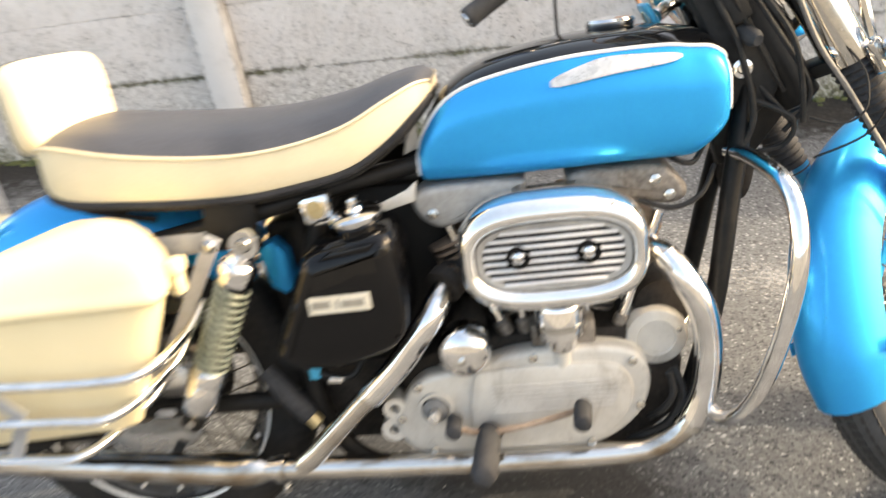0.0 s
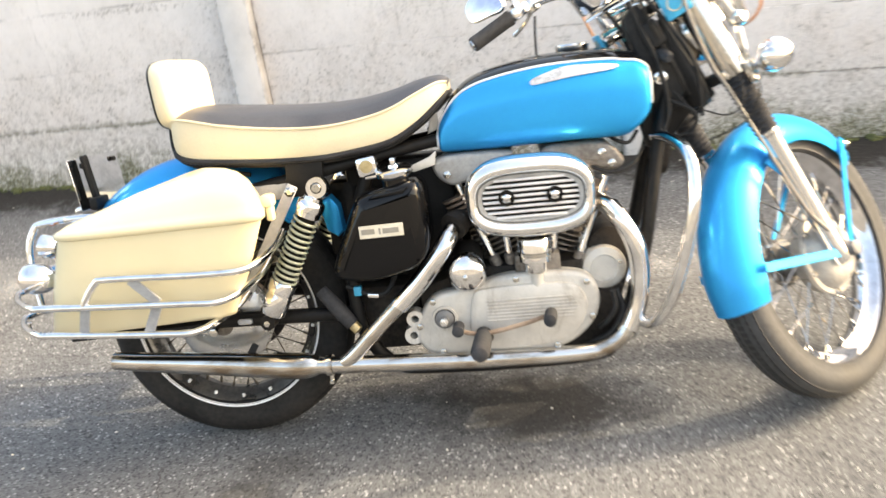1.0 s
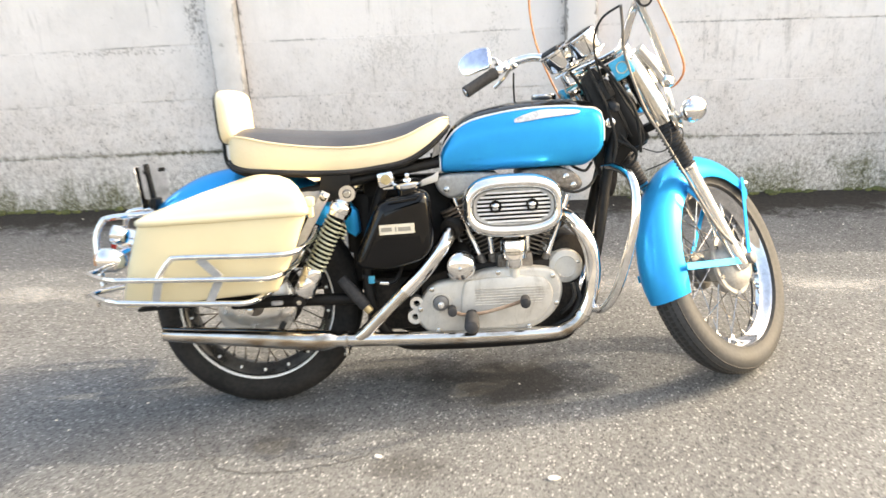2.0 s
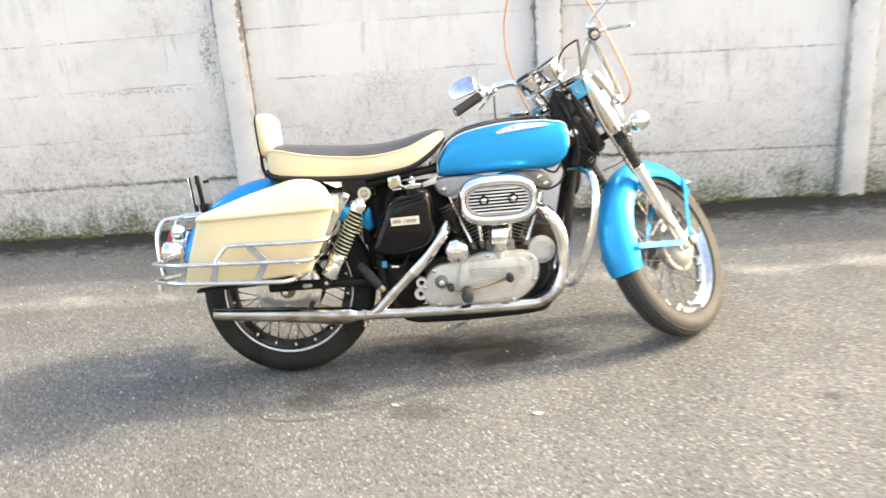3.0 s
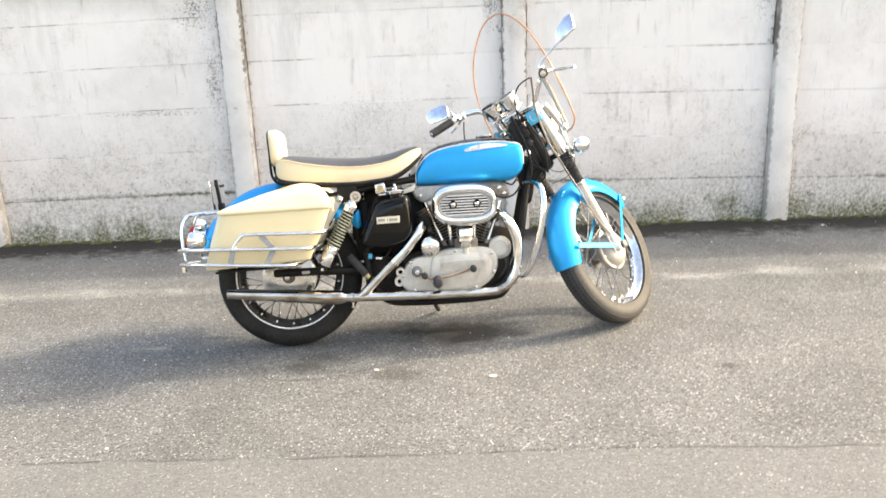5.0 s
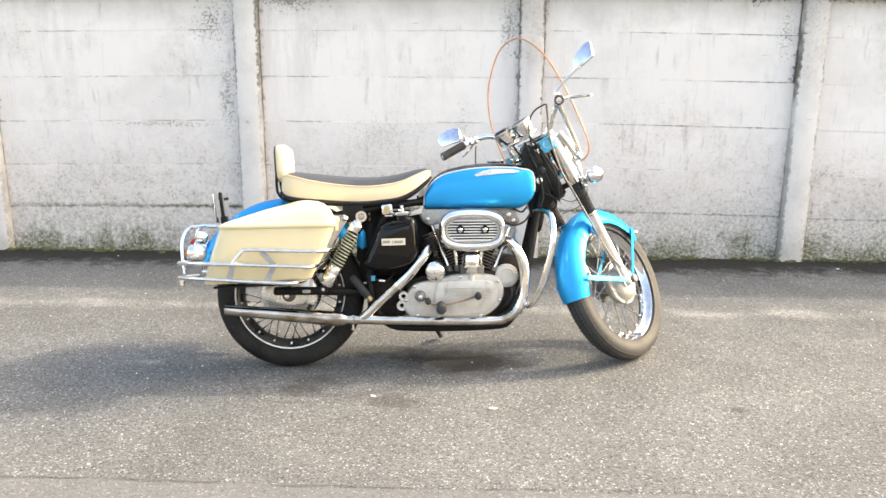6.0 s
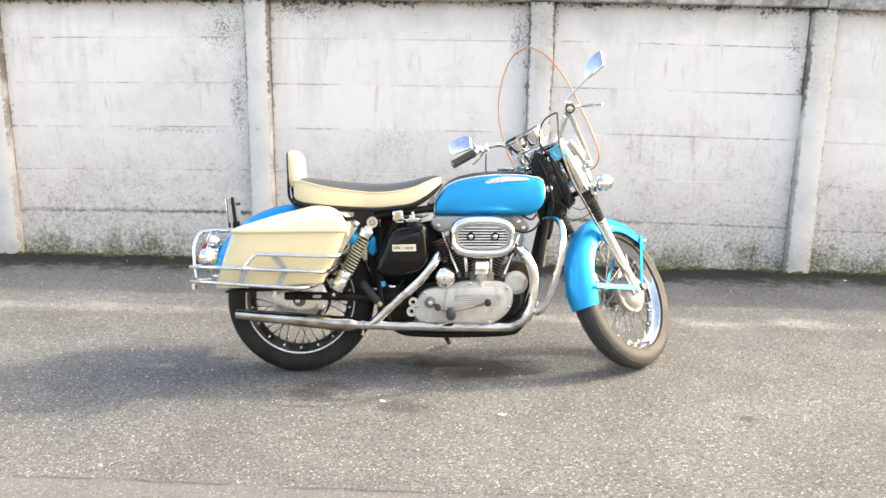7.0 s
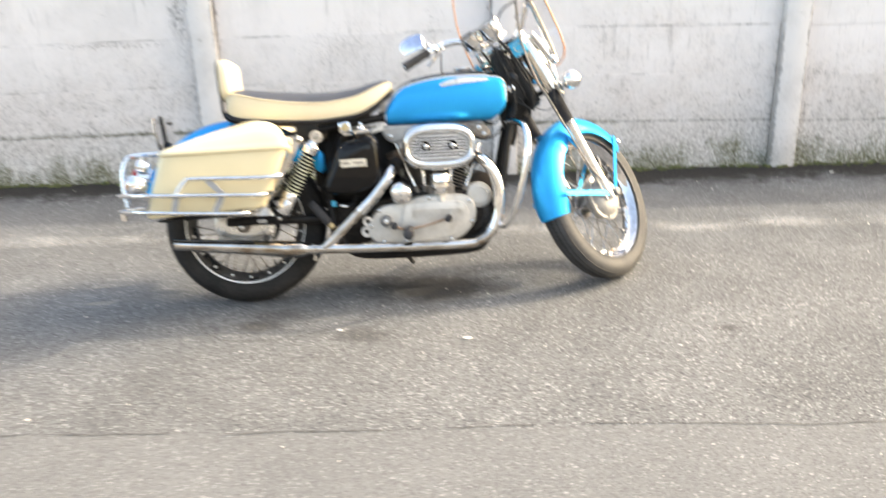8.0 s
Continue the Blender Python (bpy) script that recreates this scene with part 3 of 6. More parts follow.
tagged(part("road_marking", strip(0.83, 0.13, -9, 9, 0.25, 0.0, 0.004, 1), M_LINE), "worn pale paint line on asphalt, nearly gone", "road marking", kind="structure")
tagged(part("pavement_seam", strip(-0.917, 0.0014, -6, 6, 0.02, 0.03, 0.003, 2, -0.08), M_DARK_LINE), "thin dark seam between two asphalt surfaces", "seam", kind="structure")



def thin_line_mesh(pts, half, seed):
    """A thin uneven band along a curved line on the ground."""
    rng = random.Random(seed)
    bm = bmesh.new()
    line = [Vector((p[0] + rng.uniform(-0.004, 0.004), p[1] + rng.uniform(-0.004, 0.004), 0.003)) for p in curve_points(pts, 12)]
    prev = None
    for a, b in zip(line, line[1:]):
        side = (b - a).normalized().cross(Vector((0, 0, 1))) * half * rng.uniform(0.4, 1.4)
        pair = (bm.verts.new(a - side), bm.verts.new(a + side))
        if prev:
            bm.faces.new((prev[0], pair[0], pair[1], prev[1]))
        prev = pair
    return bm


# a thin dark arc on the asphalt beside the motorcycle
tagged(part("pavement_dark_line", thin_line_mesh([(-0.154, -0.135), (-0.093, -0.253), (0.009, -0.33), (0.163, -0.337), (0.306, -0.293), (0.388, -0.256)], 0.0014, 5), M_DARK_LINE), "thin curved dark line on the asphalt beside the motorcycle", "crack", kind="structure")

wall = tagged(new("wall_north"), "weathered whitish precast concrete panel fence with posts", "wall", kind="structure")
POSTS = [-9.63, -7.84, -6.05, -4.26, -2.466, -0.69, 1.128, 2.856, 4.65, 6.44, 8.23, 10.02]
ROWS_Z = [(-0.05, 0.312), (0.312, 0.597), (0.597, 0.883), (0.883, 1.169), (1.169, 1.456), (1.456, 1.70)]


def panel_mesh(w, h):
    """One precast slab; its long edges are chamfered, its face a little uneven."""
    bm = rbox(w, 0.05, h - 0.0004, 0.0016, seg=1)
    bmesh.ops.subdivide_edges(bm, edges=[e for e in bm.edges if abs(e.verts[0].co.x - e.verts[1].co.x) > w / 2], cuts=8)
    for v in bm.verts:
        if v.co.y < 0:
            v.co.y += 0.003 * noise.noise(Vector((v.co.x * 2.0, v.co.z * 5, w)))
            v.co.z += 0.002 * noise.noise(Vector((v.co.x * 6.0, 9, h + v.co.z)))
    return bm


def post_mesh(h):
    rings = []
    for z, g in ((-0.05, 1.0), (0.02, 1.0), (h * 0.3, 1.0), (h * 0.6, 0.995), (h, 0.985)):
        hw = 0.078 * g
        rings.append([(-hw, 0.12, z), (-hw, 0.012, z), (-hw + 0.006, 0.003, z), (-hw + 0.014, 0, z), (hw - 0.014, 0, z), (hw - 0.006, 0.003, z), (hw, 0.012, z), (hw, 0.12, z)])
    return loft(rings)


# an unseen plain wall behind the camera, added to darken the reflections
tagged(part("reflection_wall", rbox(60, 0.3, 3.4, 0.01, pose(0, -9.0, 1.7), 1), M_YARD), "plain grey wall added out of view to shape the reflections", "wall", kind="structure")



def fall(x):
    """How far the fence has sunk at x."""
    return min(0.06, 0.022 * max(0.0, x - 1.6) + 0.018 * max(0.0, -1.3 - x))


panel_cache = {}
post_data = mesh_from("post", post_mesh(1.69), M_POST, 25)
rng = random.Random(7)
for i, px in enumerate(POSTS):
    part("post", post_data, M_POST, wall, m=pose(px, POST_Y, -fall(px), 0, rng.uniform(-0.25, 0.25), 0))
    if i + 1 < len(POSTS):
        x0, x1 = px + 0.06, POSTS[i + 1] - 0.06
        mid = (x0 + x1) / 2
        tilt = math.degrees(math.atan2(fall(x1) - fall(x0), x1 - x0))
        for r, (z0, z1) in enumerate(ROWS_Z):
            ends = (x0, 2.168, x1) if r == 3 and x0 < 2.168 < x1 else (x0, x1)
            for a, b in zip(ends, ends[1:]):
                key = (round(b - a, 2), round(z1 - z0, 3))
                if key not in panel_cache:
                    panel_cache[key] = mesh_from("panel", panel_mesh(*key), M_PANEL, 25)
                at = (a + b) / 2
                part("panel", panel_cache[key], M_PANEL, wall, m=pose(at, PANEL_Y + 0.025 + rng.uniform(-0.0012, 0.0012), (z0 + z1) / 2 - fall(mid) - (at - mid) * math.tan(radians(tilt)), rng.uniform(-0.12, 0.12), tilt, 0))


def coping_mesh(length):
    """A capping slab with a sloped top and a drip edge."""
    prof = [(-0.075, 0.0), (0.125, 0.0), (0.125, 0.10), (0.025, 0.125), (-0.075, 0.10)]
    rings = [[(x, y, z) for y, z in prof] for x in np.linspace(-length / 2, length / 2, 8)]
    bm = loft(rings)
    bmesh.ops.bevel(bm, geom=[e for e in bm.edges if abs(e.verts[0].co.x - e.verts[1].co.x) > 1e-4], offset=0.006, segments=2, affect="EDGES")
    return bm


coping_data = mesh_from("coping", coping_mesh(1.792), M_COPING, 30)
for i in range(11):
    part("coping", coping_data, M_COPING, wall, m=pose(-8.85 + 1.8 * i, 2.06, 1.692 - fall(-8.85 + 1.8 * i), 0, math.degrees(math.atan2(fall(-7.95 + 1.8 * i) - fall(-9.75 + 1.8 * i), 1.8)) + rng.uniform(-0.1, 0.1), 0))


def moss_mesh(x0, x1, n, seed):
    """Low cushions of moss and blades in the corner between wall and ground."""
    rng = random.Random(seed)
    bm = bmesh.new()
    for _ in range(n):
        x = rng.uniform(x0, x1)
        if noise.noise(Vector((x * 2.2, 5, 0))) < rng.uniform(-0.45, 0.35):
            continue
        y = PANEL_Y - abs(rng.gauss(0, 0.03))
        r = rng.uniform(0.006, 0.022)
        m = Matrix.Translation((x, y, r * 0.1)) @ Matrix.Diagonal((1.4, 1.0, rng.uniform(0.4, 1.0), 1)) @ Euler((rng.random() * 3, rng.random() * 3, 0)).to_matrix().to_4x4()
        bmesh.ops.create_icosphere(bm, subdivisions=1, radius=r, matrix=m)
    return bm


tagged(part("moss", moss_mesh(-5, 6, 900, 3), M_MOSS), "dark green moss and dirt along the wall foot", "moss", kind="stuff")


def grit_mesh(seed):
    """Pale chips and dark crumbs lying on the asphalt."""
    rng = random.Random(seed)
    bm = bmesh.new()
    for _ in range(380):
        x, y = rng.uniform(-2.6, 3.6), rng.uniform(-1.6, 1.9)
        r = rng.choice((0.0016, 0.0020, 0.0024, 0.0032))
        m = Matrix.Translation((x, y, r * 0.3)) @ Euler((rng.random() * 6, rng.random() * 6, rng.random() * 6)).to_matrix().to_4x4() @ Matrix.Diagonal((1.5, 1, 0.55, 1))
        bmesh.ops.create_icosphere(bm, subdivisions=1, radius=r, matrix=m)
    return bm


tagged(part("loose_grit", grit_mesh(4), M_SPECK), "loose pale grit scattered on the asphalt", "grit", kind="stuff")


def chip_mesh(seed, a, b):
    rng = random.Random(seed)
    pts = [(a * rng.uniform(0.75, 1.1) * math.cos(t), b * rng.uniform(0.7, 1.1) * math.sin(t)) for t in np.linspace(0, 2 * math.pi, 9)[:-1]]
    bm = plate(pts, -0.002, 0.002, 0.001)
    bm.transform(Euler((radians(90), 0, 0)).to_matrix().to_4x4())
    return bm


for k, (x, y, a, b, turn) in enumerate(((0.858, -0.356, 0.017, 0.009, 10), (0.403, -0.269, 0.013, 0.008, -20), (-0.423, -0.834, 0.006, 0.004, 40), (3.081, 1.817, 0.014, 0.009, 15))):
    tagged(part("litter_scrap", chip_mesh(k, a, b), M_SPECK, m=pose(x, y, 0.0035, 2, 1, turn)), "small pale scrap lying on the asphalt", "litter", "scraps on the asphalt")


# ---------- the motorcycle ----------
# Its own axes: x to the front wheel, y to its left, z up its middle plane; it leans to its left on the side stand.
bike = tagged(new("motorcycle"), "vintage blue and cream touring motorcycle with saddlebags, leaning on its stand", "motorcycle")
bike.matrix_basis = pose(0.003, 0.024, 0.001, 0, 0, 5.9) @ pose(0, 0, 0, -11, 0, 0)
RAKE, STEER = 28.0, 45.0
FORK = pose(1.098, 0.014, 0.805) @ pose(0, 0, 0, 0, -RAKE, 0) @ pose(0, 0, 0, 0, 0, STEER)


# ----- wheels -----
def tyre_mesh(r, w, rim_r):
    """Tyre section: tread, shoulders, side walls, bead."""
    prof = [(rim_r, -0.38 * w), (rim_r + 0.012, -0.44 * w), ((r + rim_r) / 2, -0.5 * w), (r - 0.02, -0.44 * w), (r - 0.006, -0.30 * w), (r, -0.12 * w),
            (r, 0.12 * w), (r - 0.006, 0.30 * w), (r - 0.02, 0.44 * w), ((r + rim_r) / 2, 0.5 * w), (rim_r + 0.012, 0.44 * w), (rim_r, 0.38 * w)]
    return lathe_loop([(q[0], q[1]) for q in curve_points(prof, 2, True)], 72)


def tread_mesh(r, w):
    """Rows of small tread blocks."""
    bm = bmesh.new()
    n = 120
    for k in range(n):
        for j, off in enumerate((-0.34, -0.17, 0.0, 0.17, 0.34)):
            a = 2 * math.pi * (k + 0.5 * (j % 2)) / n
            drop = 0.012 * (abs(off) / 0.34) ** 2 if off else 0
            m = Euler((0, -a, 0)).to_matrix().to_4x4() @ Matrix.Translation((r + 0.0008 - drop, off * w, 0)) @ Matrix.Diagonal((0.003, 0.14 * w, 0.012, 1))
            bmesh.ops.create_cube(bm, size=1, matrix=m)
    return bm


def rim_mesh(rr, w):
    prof = [(rr + 0.006, -w / 2), (rr - 0.004, -w / 2 - 0.003), (rr - 0.012, -w / 2 + 0.004), (rr - 0.016, -w * 0.28), (rr - 0.030, -w * 0.12), (rr - 0.030, w * 0.12), (rr - 0.016, w * 0.28),
            (rr - 0.012, w / 2 - 0.004), (rr - 0.004, w / 2 + 0.003), (rr + 0.006, w / 2), (rr - 0.006, w * 0.25), (rr - 0.018, 0), (rr - 0.006, -w * 0.25)]
    return lathe_loop(prof, 72)


def spoke_set(wheel, rr, hub_r, half, n=36, mat=M_SPOKE):
    """Crossed wire spokes with their nipples."""
    shared = {}
    for k in range(n):
        sidey = half if k % 2 else -half
        swing = (1 if (k // 2) % 2 else -1) * radians(48)
        key = (k % 2, (k // 2) % 2)
        a = 2 * math.pi * k / n
        if key not in shared:
            p = Vector((hub_r * math.cos(swing), sidey, hub_r * math.sin(swing)))
            q = Vector((rr - 0.026, sidey * 0.12, 0))
            d = (q - p).normalized()
            wire = tube([p, q], 0.0017, 5, 0)
            nip = tube([q - d * 0.016, q + d * 0.004], 0.0034, 6, 0)
            shared[key] = mesh_from("spoke", joined(wire, nip), mat)
        part("spoke", shared[key], mat, wheel, m=pose(0, 0, 0, 0, -math.degrees(a), 0))


rear_wheel = part("rear_wheel", rim_mesh(0.2205, 0.07), M_DARK_RIM, bike, "wire-spoked rear wheel, chrome rim coloured dark as in shade", m=pose(0.021, 0, 0.305))
part("tyre", tyre_mesh(0.3035, 0.108, 0.2175), M_TYRE, rear_wheel, "black rubber rear tyre")
part("tread", tread_mesh(0.3025, 0.10), M_TYRE, rear_wheel)
# plain white ring paints in the bright highlight of the chrome rim edge
part("rim_glint", lathe_loop([(0.2200, -0.0475), (0.2228, -0.0495), (0.2258, -0.0512), (0.2250, -0.0440), (0.221, -0.0400)], 72), M_RIM_WHITE, rear_wheel, "thin white ring painted for the chrome rim edge's highlight")
part("hub", lathe([(0.02, -0.085), (0.03, -0.083), (0.034, -0.06), (0.055, -0.056), (0.06, -0.048), (0.045, -0.044), (0.042, 0.04), (0.075, 0.044), (0.08, 0.06), (0.02, 0.07)], 32), M_ALLOY_DARK, rear_wheel)
part("brake_drum", lathe([(0.02, -0.083), (0.05, -0.085), (0.092, -0.078), (0.112, -0.066), (0.116, -0.05), (0.112, -0.03), (0.03, -0.03)], 40), M_POLISH, rear_wheel, "pale grey rear brake drum")
part("sprocket", lathe([(0.05, 0.068), (0.118, 0.068), (0.118, 0.074), (0.05, 0.074)], 51), M_IRON, rear_wheel)
part("axle_nut", lathe([(0.004, -0.142), (0.010, -0.140), (0.010, -0.131), (0.007, -0.130), (0.007, 0.12)], 6), M_DULL, rear_wheel)
spoke_set(rear_wheel, 0.2205, 0.052, 0.042, 36, M_DARK_SPOKE)
for k in range(18):
    a = 2 * math.pi * (k + 0.5) / 18
    part("nipple", lathe([(0.001, -0.006), (0.0042, -0.005), (0.0042, 0.006), (0.001, 0.007)], 6, aim((0.206 * math.cos(a), -0.028, 0.206 * math.sin(a)), (math.cos(a), 0, math.sin(a)))), M_RIM_WHITE, rear_wheel)

AXLE_F = (0.055, 0.0, -0.574)
front_wheel = part("front_wheel", rim_mesh(0.252, 0.06), M_FRONT_RIM, bike, "wire-spoked front wheel with chrome rim", m=FORK @ pose(*AXLE_F))
part("tyre", tyre_mesh(0.325, 0.094, 0.249), M_TYRE_GREY, front_wheel, "dusty grey front tyre")
part("tread", tread_mesh(0.3245, 0.088), M_TREAD, front_wheel)
part("hub", lathe([(0.012, -0.07), (0.035, -0.068), (0.04, -0.05), (0.038, 0.05), (0.058, 0.055), (0.06, 0.066), (0.012, 0.07)], 32), M_DRUM, front_wheel)
part("brake_drum", lathe([(0.018, -0.082), (0.04, -0.084), (0.066, -0.076), (0.080, -0.060), (0.083, -0.054), (0.094, -0.052), (0.096, -0.044), (0.090, -0.04), (0.085, -0.015), (0.03, -0.012)], 40), M_ROCKER, front_wheel, "domed grey alloy front brake plate")
part("axle", lathe([(0.013, -0.125), (0.017, -0.123), (0.017, -0.108), (0.010, -0.106), (0.010, 0.12), (0.017, 0.122), (0.017, 0.134)], 12), M_DRUM, front_wheel)
part("brake_arm", tube([(-0.02, -0.088, 0.055), (0.0, -0.095, 0.09), (-0.028, -0.1, 0.118)], 0.008, 8), M_DIRTY_CREAM, front_wheel, "tarnished yellow brake lever on the hub")
for a in range(0, 360, 60):
    part("hub_bolt", lathe([(0.006, -0.006), (0.007, 0.0), (0.003, 0.001)], 6, aim((0.088 * math.cos(radians(a)), -0.054, 0.088 * math.sin(radians(a))), (0, 1, 0))), M_DULL, front_wheel)
spoke_set(front_wheel, 0.252, 0.062, 0.040, 40)


# ----- fenders -----
def fender_mesh(r, a0, a1, hw, drop, thick=0.0025, n=40, flare=None):
    """A rounded mudguard: a crowned strip swept round the wheel from angle a0 to a1 (degrees, from ahead over the top)."""
    rings = []
    for i in range(n + 1):
        t = i / n
        a = radians(a0 + (a1 - a0) * t)
        end = min(t, 1 - t) * n
        w = hw * (0.86 + 0.14 * min(1.0, end / 2.5))
        if flare:
            w *= flare(t)
        sec = []
        m = 11
        for j in range(m):
            u = -1 + 2 * j / (m - 1)
            yy = w * math.sin(u * math.pi / 2 * 0.98)
            rr = r - drop * (1 - math.cos(u * math.pi / 2 * 0.98))
            sec.append((rr, yy))
        sec += [(q[0] - thick - 0.0015, q[1] * 0.965) for q in reversed(sec)]
        rings.append([(q[0] * math.cos(a), q[1], q[0] * math.sin(a)) for q in sec])
    return loft(rings)


rear_fender = part("rear_fender", fender_mesh(0.385, 44, 160, 0.082, 0.085), M_BLUE, bike, "glossy blue rear mudguard", m=pose(0.012, 0, 0.318))
part("bead", tube([(0.012 + 0.302 * math.cos(radians(a)), -0.081, 0.318 + 0.302 * math.sin(radians(a))) for a in range(46, 161, 10)], 0.004, 6, 2), M_BLUE, bike)
front_fender = part("front_fender", fender_mesh(0.356, 33, 179, 0.074, 0.082, flare=lambda t: 0.80 + 0.14 * t), M_BLUE, bike, "glossy blue front mudguard with braces", m=FORK @ pose(*AXLE_F) @ pose(0.004, 0, -0.006, 0, 12, 0))
part("tip_knob", lathe([(0.0, -0.006), (0.008, -0.004), (0.008, 0.006), (0.004, 0.012)], 12, aim((0.294, -0.03, 0.195), (0.75, -0.35, -0.2))), M_CHROME, front_fender)


def flat_bar(p, q, w=0.018, t=0.004, facing=(0, 1, 0)):
    """A flat steel bar from p to q."""
    p, q = Vector(p), Vector(q)
    d = (q - p).normalized()
    f = Vector(facing)
    f = (f - d * f.dot(d)).normalized()
    m = Matrix((d.cross(f), f, d)).transposed().to_4x4()
    m.translation = (p + q) / 2
    return rbox(w, t, (q - p).length, min(t, w) * 0.25, m, 1)


for s in (-1, 1):
    part("rear_brace", flat_bar((-0.262, 0.082 * s, 0.135), (0.0, 0.105 * s, 0.0), 0.020), M_BLUE, front_fender, "flat blue fender brace", m=pose(0, 0, 0, 0, -12, 0))
    part("front_brace", flat_bar((0.270, 0.062 * s, 0.166), (0.012, 0.105 * s, 0.012), 0.016), M_BLUE, front_fender, "flat blue fender brace", m=pose(0, 0, 0, 0, -12, 0))
    part("upper_brace", flat_bar((-0.06, 0.074 * s, 0.285), (-0.025, 0.088 * s, 0.20), 0.016), M_BLUE, front_fender, m=pose(0, 0, 0, 0, -12, 0))


# ----- front fork and steering head -----
def fork_part(name, bm, mat, label="", parent=None):
    return part(name, bm, mat, parent or bike, label, m=None if parent else FORK)


LEG_N = 0.032
for s in (-1, 1):
    y = -0.090 if s < 0 else 0.078
    up = aim((LEG_N, y, 0), (0, 0, 1))
    slider = fork_part("fork_slider", lathe([(0.012, -0.592), (0.020, -0.588), (0.023, -0.575), (0.023, -0.545), (0.0215, -0.53), (0.0225, -0.26), (0.025, -0.25), (0.025, -0.235), (0.017, -0.23)], 24, up), M_SATIN, "polished alloy fork slider")
    part("axle_lug", rbox(0.045, 0.028, 0.036, 0.008, pose(0.05, y, -0.575)), M_DRUM, slider)
    gaiter = [(0.018, -0.252)]
    for k in range(13):
        gaiter += [(0.0265 + 0.0004 * k, -0.248 + 0.0118 * k), (0.0215 + 0.0003 * k, -0.242 + 0.0118 * k)]
    fork_part("fork_gaiter", lathe(gaiter + [(0.02, -0.088)], 24, up), M_RUBBER, "ribbed black rubber fork gaiter")
    fork_part("fork_cover", lathe([(0.02, -0.098), (0.033, -0.095), (0.034, -0.08), (0.034, 0.11), (0.031, 0.125), (0.02, 0.128)], 28, up), M_DULL, "dull chrome upper fork cover")
    fork_part("fork_cap", lathe([(0.014, 0.125), (0.018, 0.13), (0.018, 0.148), (0.01, 0.152)], 6, up), M_CHROME)
fork_part("lower_clamp", joined(rbox(0.045, 0.20, 0.022, 0.006, pose(0.022, 0, -0.088)), lathe([(0.03, -0.125), (0.034, -0.12), (0.034, -0.08), (0.03, -0.075)], 20, aim((0, 0, 0), (0, 0, 1)))), M_FRAME, "black lower fork clamp")
fork_part("top_clamp", joined(rbox(0.07, 0.235, 0.022, 0.006, pose(0.018, 0, 0.118)), lathe([(0.022, 0.10), (0.026, 0.11), (0.026, 0.14), (0.015, 0.148)], 20, aim((0, 0, 0), (0, 0, 1)))), M_DULL)
# headlamp
lamp = fork_part("headlamp", lathe([(0.03, -0.115), (0.055, -0.10), (0.078, -0.06), (0.086, -0.01), (0.086, 0.02), (0.090, 0.024), (0.090, 0.04), (0.082, 0.044)], 40, aim((0.145, 0, 0.035), (0.9, 0, 0.42))), M_CHROME, "round chrome headlamp")
part("lens", lathe([(0.001, 0.055), (0.04, 0.052), (0.078, 0.043), (0.078, 0.04)], 40, aim((0.145, 0, 0.035), (0.9, 0, 0.42))), M_MIRROR, lamp, "clear headlamp glass")
for s in (-1, 1):
    part("bracket", flat_bar((0.035, 0.088 * s, 0.03), (0.13, 0.092 * s, 0.04), 0.05, 0.004), M_CHROME, lamp)
# blue reflectors beside the fork covers
for s in (-1, 1):
    turn = Matrix.Translation((-0.046, 0.106 * s, 0.105)) @ pose(0, 0, 0, 0, 0, 49 * s)
    refl = fork_part("reflector", rbox(0.056, 0.010, 0.056, 0.005, turn), M_TAPE, "square pale blue reflector")
    ring = lathe_loop([(0.013, 0.0), (0.017, 0.003 * s), (0.017, 0.0)], 24)
    ring.transform(turn @ Matrix.Translation((0, 0.0045 * s, 0)))
    part("reflector_ring", ring, M_SPRING, refl, "pale ring moulded in the reflector")
    part("reflector_mount", tube([(-0.04, 0.100 * s, 0.105), (-0.01, 0.092 * s, 0.105), (0.02, 0.092 * s, 0.105)], 0.012, 10), M_CHROME, refl)
# instruments: two chrome drums joined by a bridge
DIAL = Vector((-0.14, 0, 0.99))
for y in (-0.047, 0.047):
    at = aim((-0.058, y, 0.205), DIAL)
    cup = fork_part("instrument", lathe([(0.020, -0.040), (0.024, -0.038), (0.026, -0.022), (0.040, -0.018), (0.044, -0.012), (0.044, 0.026), (0.048, 0.029), (0.048, 0.036), (0.042, 0.038)], 36, at), M_CHROME, "chrome-cased round instrument")
    part("dial", lathe([(0.001, 0.034), (0.041, 0.034), (0.041, 0.028), (0.001, 0.028)], 32, at), M_BLACK, cup)
    part("glass", lathe([(0.001, 0.041), (0.03, 0.040), (0.042, 0.038), (0.042, 0.036)], 32, at), M_SCREEN, cup)
fork_part("instrument_bridge", joined(rbox(0.05, 0.12, 0.034, 0.008, aim((-0.058, 0, 0.209), (0, 1, 0)) @ pose(0, 0, 0, 0, 8, 0)), rbox(0.075, 0.15, 0.010, 0.003, pose(-0.050, 0, 0.176, 0, -8, 0))), M_CHROME, "chrome bridge between the instruments")
fork_part("dial_hood", rbox(0.02, 0.06, 0.016, 0.005, pose(-0.085, 0.045, 0.240, 0, -30, 0)), M_RUBBER)
fork_part("drive_cable", tube([(-0.045, -0.047, 0.17), (-0.06, -0.075, 0.10), (-0.058, -0.088, 0.0), (-0.058, -0.068, -0.07), (-0.062, -0.040, -0.13)], 0.0045, 8), M_CABLE, "black instrument cable")
